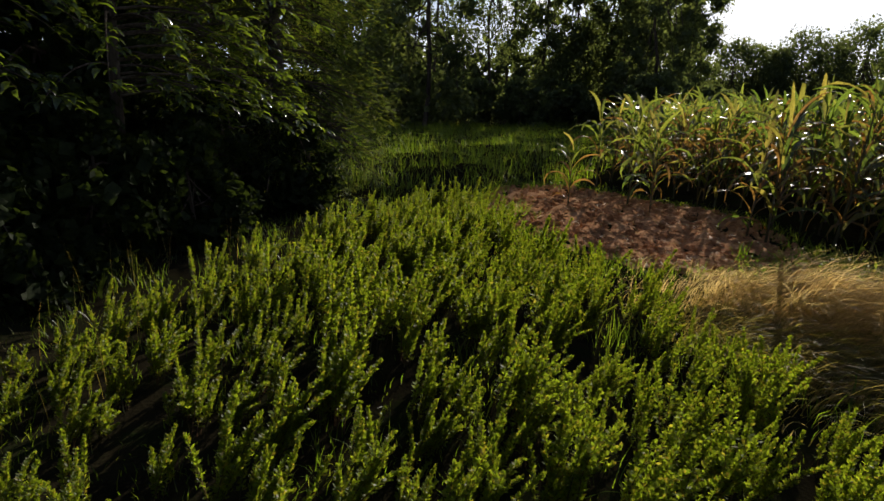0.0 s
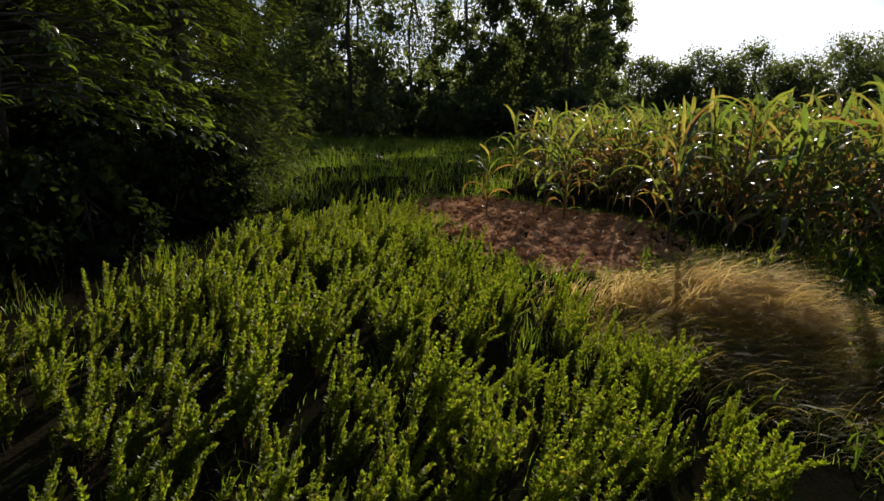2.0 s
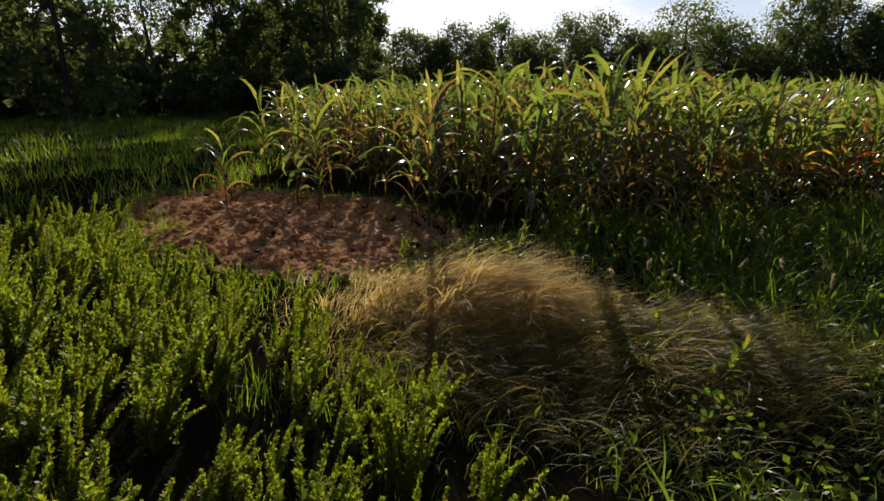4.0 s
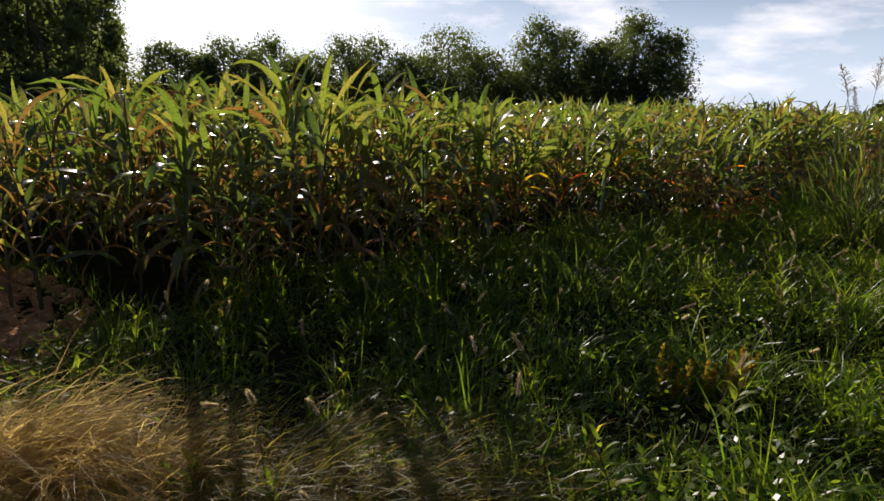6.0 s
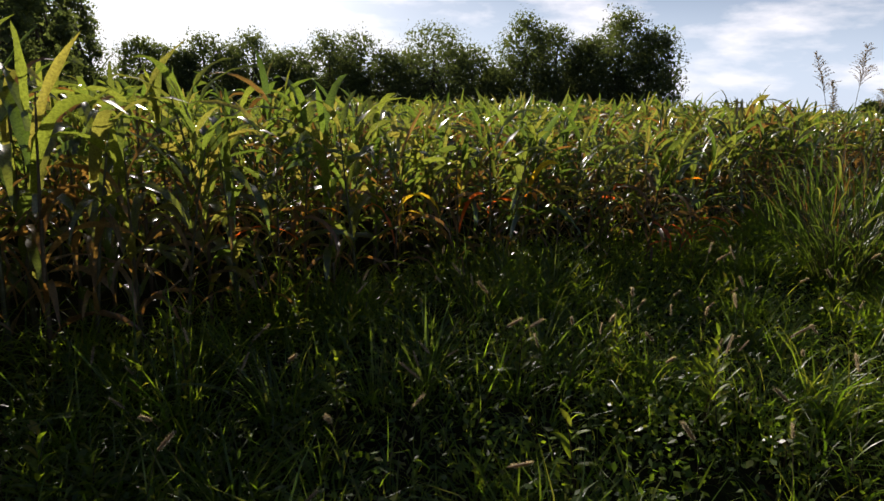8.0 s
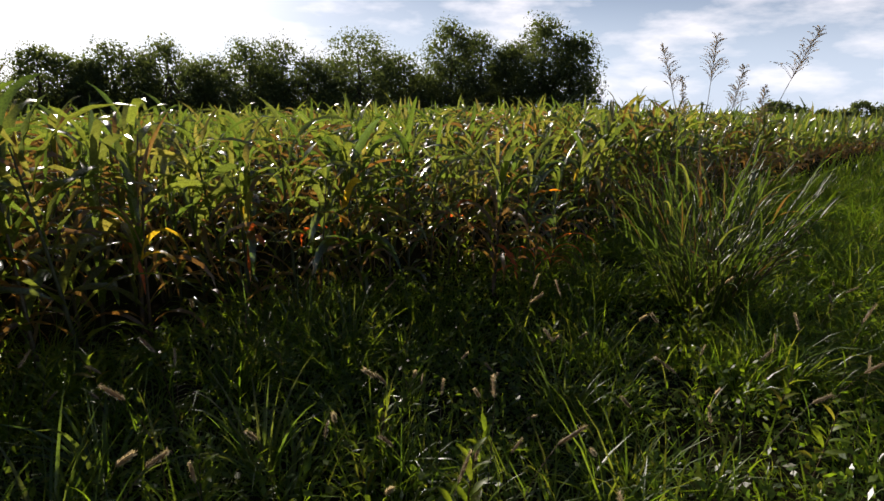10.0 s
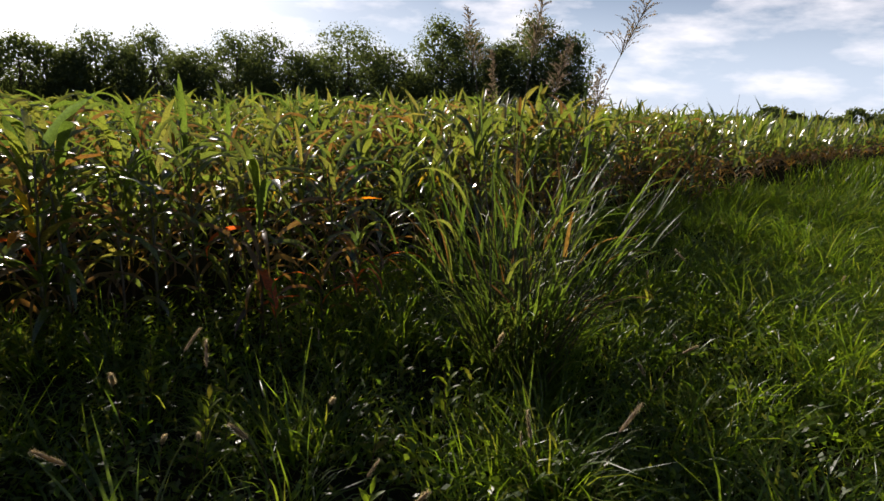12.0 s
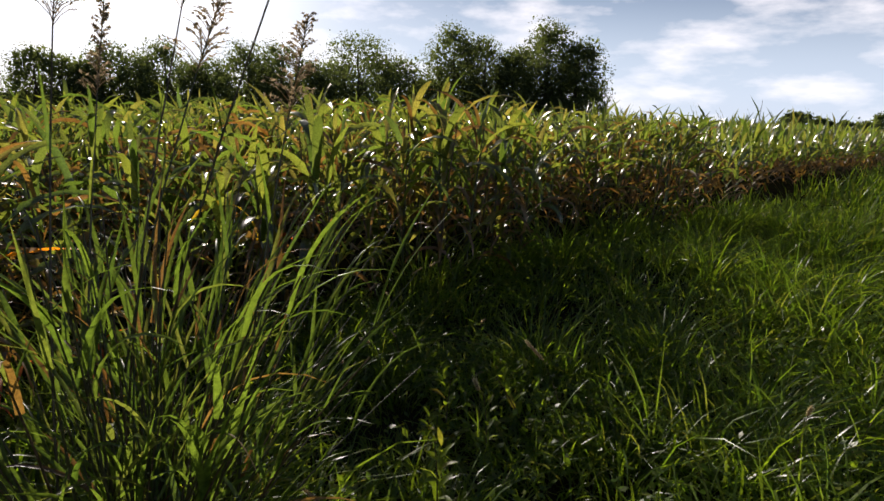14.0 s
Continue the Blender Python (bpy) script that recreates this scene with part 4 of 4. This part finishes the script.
def tree(seed, at, height, spread_, leaves, size, mat, label, category="tree", group="", low=0.25, droop=0.3, n_lobes=16, aspect=0.6, trunk=None, inner=0.3, fat=1.0, ragged=0.22):
    r = np.random.default_rng(seed)
    ob = thing("tree", label, category, group, at)
    lobes = []
    for i in range(n_lobes):
        q = i / (n_lobes - 1)
        zz = height * (low + (0.95 - low) * q)
        w = spread_ * (0.35 + 0.65 * math.sin(np.pi * (0.2 + 0.72 * q))) * (1 - 0.45 * q ** 4) * r.uniform(0.5, 0.95)
        a = i * 2.4 + r.normal() * 0.4
        rad = fat * spread_ * r.uniform(0.24, 0.5) * (1 - 0.4 * q)
        lobes.append((math.sin(a) * w * 0.75, math.cos(a) * w * 0.75, zz, rad, rad * 0.85))
    g = Geo()
    limbs_to(r, g, height, lobes, trunk or height * 0.022)
    part("trunk", g.mesh("trunk", M_BARK), ob, "grey-brown trunk and limbs")
    g = Geo()
    skin = int(leaves * (1 - inner))
    c = lobes_points(r, lobes, skin, ragged=ragged)
    g.add(*chips(c, size * r.uniform(0.6, 1.3, skin), aspect, droop))
    core = [(l[0] * 0.9, l[1] * 0.9, l[2], l[3] * 0.85, l[4] * 0.85) for l in lobes]
    if inner:
        c = lobes_points(r, core, leaves - skin, 0.1)
        g.add(*chips(c, size * r.uniform(1.4, 2.4, leaves - skin), 0.8, droop))
    part("crown", g.mesh("crown", mat), ob)
    return ob


def place(az, dist):
    """A spot on the land, by compass direction and distance from the path."""
    x, y = 3 + math.sin(radians(az)) * dist, 1 + math.cos(radians(az)) * dist
    return Matrix.Translation((x, y, float(ground_z(np.array(x), np.array(y)))))


def sunk(az, dist):
    """How far the land lies below the path there."""
    return -place(az, dist).translation.z


# woods behind the lane
wr = np.random.default_rng(91)
for i in range(14):
    az = -16 + i * 2.75 + wr.normal() * 0.5
    d = 36 + wr.random() * 10 if az > -6 else 26 + wr.random() * 8
    hgt = np.interp(az, [-16, 0, 10, 20], [14, 14, 17, 17.5]) * wr.uniform(0.92, 1.1)
    tree(900 + i, place(az, d), hgt + sunk(az, d), min(hgt * 0.36, 3.6 if az < 18 else 2.3), 2100 if -7 < az < 6 else 9000, 0.22, M_FAR, "tall dark green tree in the shaded woods", "tree", "woods behind the lane", 0.3 if -7 < az < 6 else 0.05, 0.2, 34, trunk=0.11, inner=0.06 if -7 < az < 6 else 0.25)

for i, (az, hgt, d) in enumerate([(13.5, 14.0, 108), (16.6, 15.0, 104), (19.2, 15.4, 106), (21.5, 13.4, 103)]):
    tree(915 + i, place(az, d), hgt + sunk(az, d), hgt * 0.42, 14000, 0.36, M_FAR, "tall dark green tree at the far end of the woods", "tree", "end of the woods", 0.0, 0.1, 50, 0.6, inner=0.2, fat=1.15, ragged=0.14)

# a lower belt behind the woods closes the view under the crowns
for i in range(11):
    az = -12 + i * 2.6 + wr.normal() * 0.4
    d = 54 + wr.random() * 8
    tree(925 + i, place(az, d), wr.uniform(3.2, 5.0) + sunk(az, d), 3.6, 1600, 0.5, M_FAR, "dark low tree behind the woods", "tree", "belt behind the woods", 0.0, 0.1, 18, trunk=0.1, inner=0.4)

# dense bushes at the foot of the woods
for i in range(13):
    az = -18 + i * 3.4 + wr.normal() * 0.6
    tree(940 + i, place(az, 31 + wr.random() * 4), wr.uniform(2.2, 3.6), 2.2, 2500, 0.24, M_FAR, "dark dense bush at the edge of the woods", "bush", "bushes under the woods", 0.15, 0.2, 9)

# distant row of trees across the field
skyline = [(25.9, 6.8, 119), (27.6, 7.8, 121), (29.2, 7.2, 118), (31.0, 7.8, 122), (33.2, 7.4, 119), (35.5, 8.6, 116), (37.4, 7.6, 121), (39.0, 9.2, 120), (42.0, 8.8, 115), (43.6, 7.8, 120), (45.2, 10.0, 117), (48.0, 8.7, 113), (50.2, 9.6, 116), (52.6, 11.0, 112), (54.6, 9.4, 118), (56.4, 8.6, 116), (58.6, 7.0, 122)]
for i, (az, hgt, d) in enumerate(skyline):
    hgt *= (1.12, 0.86, 1.04, 0.92, 1.16)[i * 3 % 5]
    tree(960 + i, place(az + 0.1, d), hgt * 1.1 + sunk(az, d), hgt * 0.98, 11000, 0.34, M_FAR, "distant dark green tree beyond the maize", "tree", "tree row across the field", 0.0, 0.1, 46, 0.6, inner=0.2, fat=1.15, ragged=0.15)
for i, (az, hgt, d) in enumerate([(61.6, 16.2, 118), (64.4, 15.0, 121), (67.2, 13.0, 122), (70.4, 17.4, 119), (73.2, 14.2, 117)]):
    tree(980 + i, place(az, d), hgt * 1.06 + sunk(az, d), hgt * 0.6, 17000, 0.36, M_FAR, "large rounded tree standing above the tree row", "tree", "tall trees at the end of the row", 0.0, 0.1, 54, 0.6, inner=0.2, fat=1.15, ragged=0.13)
for i in range(16):
    az = 90.2 + i * 1.3 + wr.normal() * 0.25
    hgt = wr.uniform(4.0, 9.0)
    tree(1000 + i, place(az, 330 + wr.random() * 30), hgt, hgt * 1.5, 1300, 1.1, M_FAR, "far dark tree on the horizon", "tree", "horizon trees", 0.0, 0.1, 12, 0.7)


def mast(at):
    ob = thing("radio_mast", "thin grey mast far off on the horizon", "mast", "", at)
    g = Geo()
    g.add(*tube([(0, 0, -0.2), (0, 0, 8), (0, 0, 17)], [0.28, 0.2, 0.1], 6))
    part("pole", g.mesh("mast_pole", M_MAST), ob)
    g = Geo()
    g.add(*tube([(-0.7, 0, 14), (0, 0, 14), (0.7, 0, 14)], [0.08, 0.1, 0.08], 5))
    part("crossarm", g.mesh("mast_arm", M_MAST), ob)
    return ob


mast(place(88.0, 420))


# ---- thicket at the start of the walk ----
def cedar(at, height, spread_, sprays, seed):
    """A dark evergreen with hanging feathery sprays."""
    r = np.random.default_rng(seed)
    ob = thing("cedar_tree", "dark evergreen tree with feathery drooping sprays", "tree", "", at)
    g = Geo()
    z = np.linspace(-0.1, height, 8)
    g.add(*tube(np.stack([0.05 * np.sin(z), 0.05 * np.cos(z), z], 1), np.linspace(0.14, 0.02, 8), 8))
    lv = Geo()
    for i in range(sprays):
        q = r.random() ** 0.8
        zz = 0.25 + q * (height - 0.4)
        a = r.random() * 6.28
        w = spread_ * (1 - 0.55 * q) * r.uniform(0.55, 1.0) * (1 + 0.15 * math.sin(3 * a + 4 * q))
        p1 = np.array([math.sin(a) * w, math.cos(a) * w, zz - 0.1])
        p0 = np.array([0, 0, min(height, zz + 0.25)])
        if i % 5 == 0:
            s = np.linspace(0, 1, 5)[:, None]
            b = p0 * (1 - s) + p1 * s
            b[:, 2] += 0.12 * np.sin(np.pi * s[:, 0])
            g.add(*tube(b, np.linspace(0.02, 0.004, 5), 4))
        k = 34
        t = r.random(k)
        c = p1[None] + (p1 / (np.linalg.norm(p1[:2]) + 0.1))[None] * np.array([1, 1, 0]) * ((t[:, None] - 0.6) * 0.42)
        c[:, 2] -= 0.22 * t ** 2
        c += r.normal(size=(k, 3)) * 0.055
        v, f = little_leaves(c, a + r.normal(size=k) * 0.7, r.uniform(0.06, 0.15, k), r.uniform(0.003, 0.006, k), 1.3 + r.random(k) * 1.0, r)
        lv.add(v, f)
    part("trunk", g.mesh("cedar_trunk", M_BARK), ob, "brown trunk and branches")
    part("foliage", lv.mesh("cedar_foliage", M_CEDAR), ob)
    return ob


cedar(Matrix.Translation((-2.35, 8.0, -0.12)), 5.8, 2.0, 2300, 61)
cedar(Matrix.Translation((-3.9, 9.6, -0.18)), 6.2, 1.9, 900, 62)


def broadleaf(at, twigs, seed):
    """A leaning tree whose twigs hang towards the open side with long pointed leaves."""
    r = np.random.default_rng(seed)
    ob = thing("broadleaf_tree", "tree with hanging twigs of pointed glossy leaves", "tree", "", at)
    g, lv = Geo(), Geo()
    z = np.linspace(-0.1, 4.6, 8)
    trunk = np.stack([0.12 * z, -0.05 * z, z], 1)
    g.add(*tube(trunk, np.linspace(0.075, 0.02, 8), 8))
    for i in range(twigs):
        q = r.uniform(0.3, 1)
        p0 = np.array([np.interp(q * 4.6, z, trunk[:, c]) for c in range(3)])
        a = radians(110) + r.normal() * 0.85
        ln = r.uniform(0.9, 2.0)
        s = np.linspace(0, 1, 7)
        b = np.stack([p0[0] + np.sin(a) * ln * s, p0[1] + np.cos(a) * ln * s, p0[2] + 0.25 * ln * s - 0.62 * ln * s ** 2 * r.uniform(0.5, 1.2)], 1)
        b[:, 2] = np.maximum(b[:, 2], 0.75)
        g.add(*tube(b, np.linspace(0.014, 0.0025, 7), 4))
        k = 30
        t = 0.5 + 0.5 * r.random(k) ** 0.7
        c = np.stack([np.interp(t, s, b[:, j]) for j in range(3)], 1) + r.normal(size=(k, 3)) * 0.03
        v, f = blades(c, a + np.where(np.arange(k) % 2, 1, -1) * 0.7 + r.normal(size=k) * 0.5, r.uniform(0.1, 0.16, k), r.uniform(0.034, 0.052, k), 1.1 + r.random(k) * 0.6, 2.3 + r.random(k) * 0.6, 4, 3, 0.3, "leaf", r.normal(size=k) * 0.5)
        lv.add(v, f)
    part("trunk", g.mesh("tree_trunk", M_BARK), ob, "slender trunk with arching twigs")
    part("foliage", lv.mesh("tree_foliage", M_BROAD), ob)
    return ob


broadleaf(Matrix.Translation((-3.3, 5.5, -0.05)), 70, 71)
broadleaf(Matrix.Translation((-4.6, 4.2, 0)), 50, 72)
# The last five trees stand unseen, added to block sky light from behind.
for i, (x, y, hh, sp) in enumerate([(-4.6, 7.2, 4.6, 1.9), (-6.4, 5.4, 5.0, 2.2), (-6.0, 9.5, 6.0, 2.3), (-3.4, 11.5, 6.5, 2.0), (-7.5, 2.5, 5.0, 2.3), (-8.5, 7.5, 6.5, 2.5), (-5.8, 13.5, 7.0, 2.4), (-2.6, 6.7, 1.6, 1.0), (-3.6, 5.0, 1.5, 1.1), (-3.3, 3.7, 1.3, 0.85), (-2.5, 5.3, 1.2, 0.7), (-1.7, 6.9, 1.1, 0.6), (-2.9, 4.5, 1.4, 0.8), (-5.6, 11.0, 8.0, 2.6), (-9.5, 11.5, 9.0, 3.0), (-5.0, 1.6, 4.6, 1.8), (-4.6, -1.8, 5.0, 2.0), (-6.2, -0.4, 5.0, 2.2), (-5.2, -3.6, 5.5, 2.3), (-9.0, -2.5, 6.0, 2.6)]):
    # Low shrubs fill the black shade under the canopy with darkened leaves.
    tree(1100 + i, Matrix.Translation((x, y, float(ground_z(np.array(x), np.array(y))))), hh, sp, (12000 if y > 2 else 2500) if hh > 3 else 3500, 0.125 if hh > 3 else 0.07, M_THICKET_SHADED, "dense shrubby thicket tree, leaves darkened for shade", "tree", "thicket beside the weeds", 0.06, 0.4, 18, inner=0.45)


# a yellowing weed in the verge
for i, (x, y) in enumerate([(5.62, 1.5), (5.5, 1.72), (5.85, 1.35), (6.6, 0.6)]):
    st, lf = weed_plant_arrays(760 + i, 6, 0.36)
    ob = thing("yellow_weed", "yellowing feathery weed among green grass", "weed", "yellowing weeds in the verge", Matrix.Translation((x, y, float(ground_z(np.array(x), np.array(y))))))
    part("stem", st.mesh("yellow_weed_stem", M_WEED_STEM), ob)
    part("foliage", lf.mesh("yellow_weed_foliage", M_YELLOW), ob)
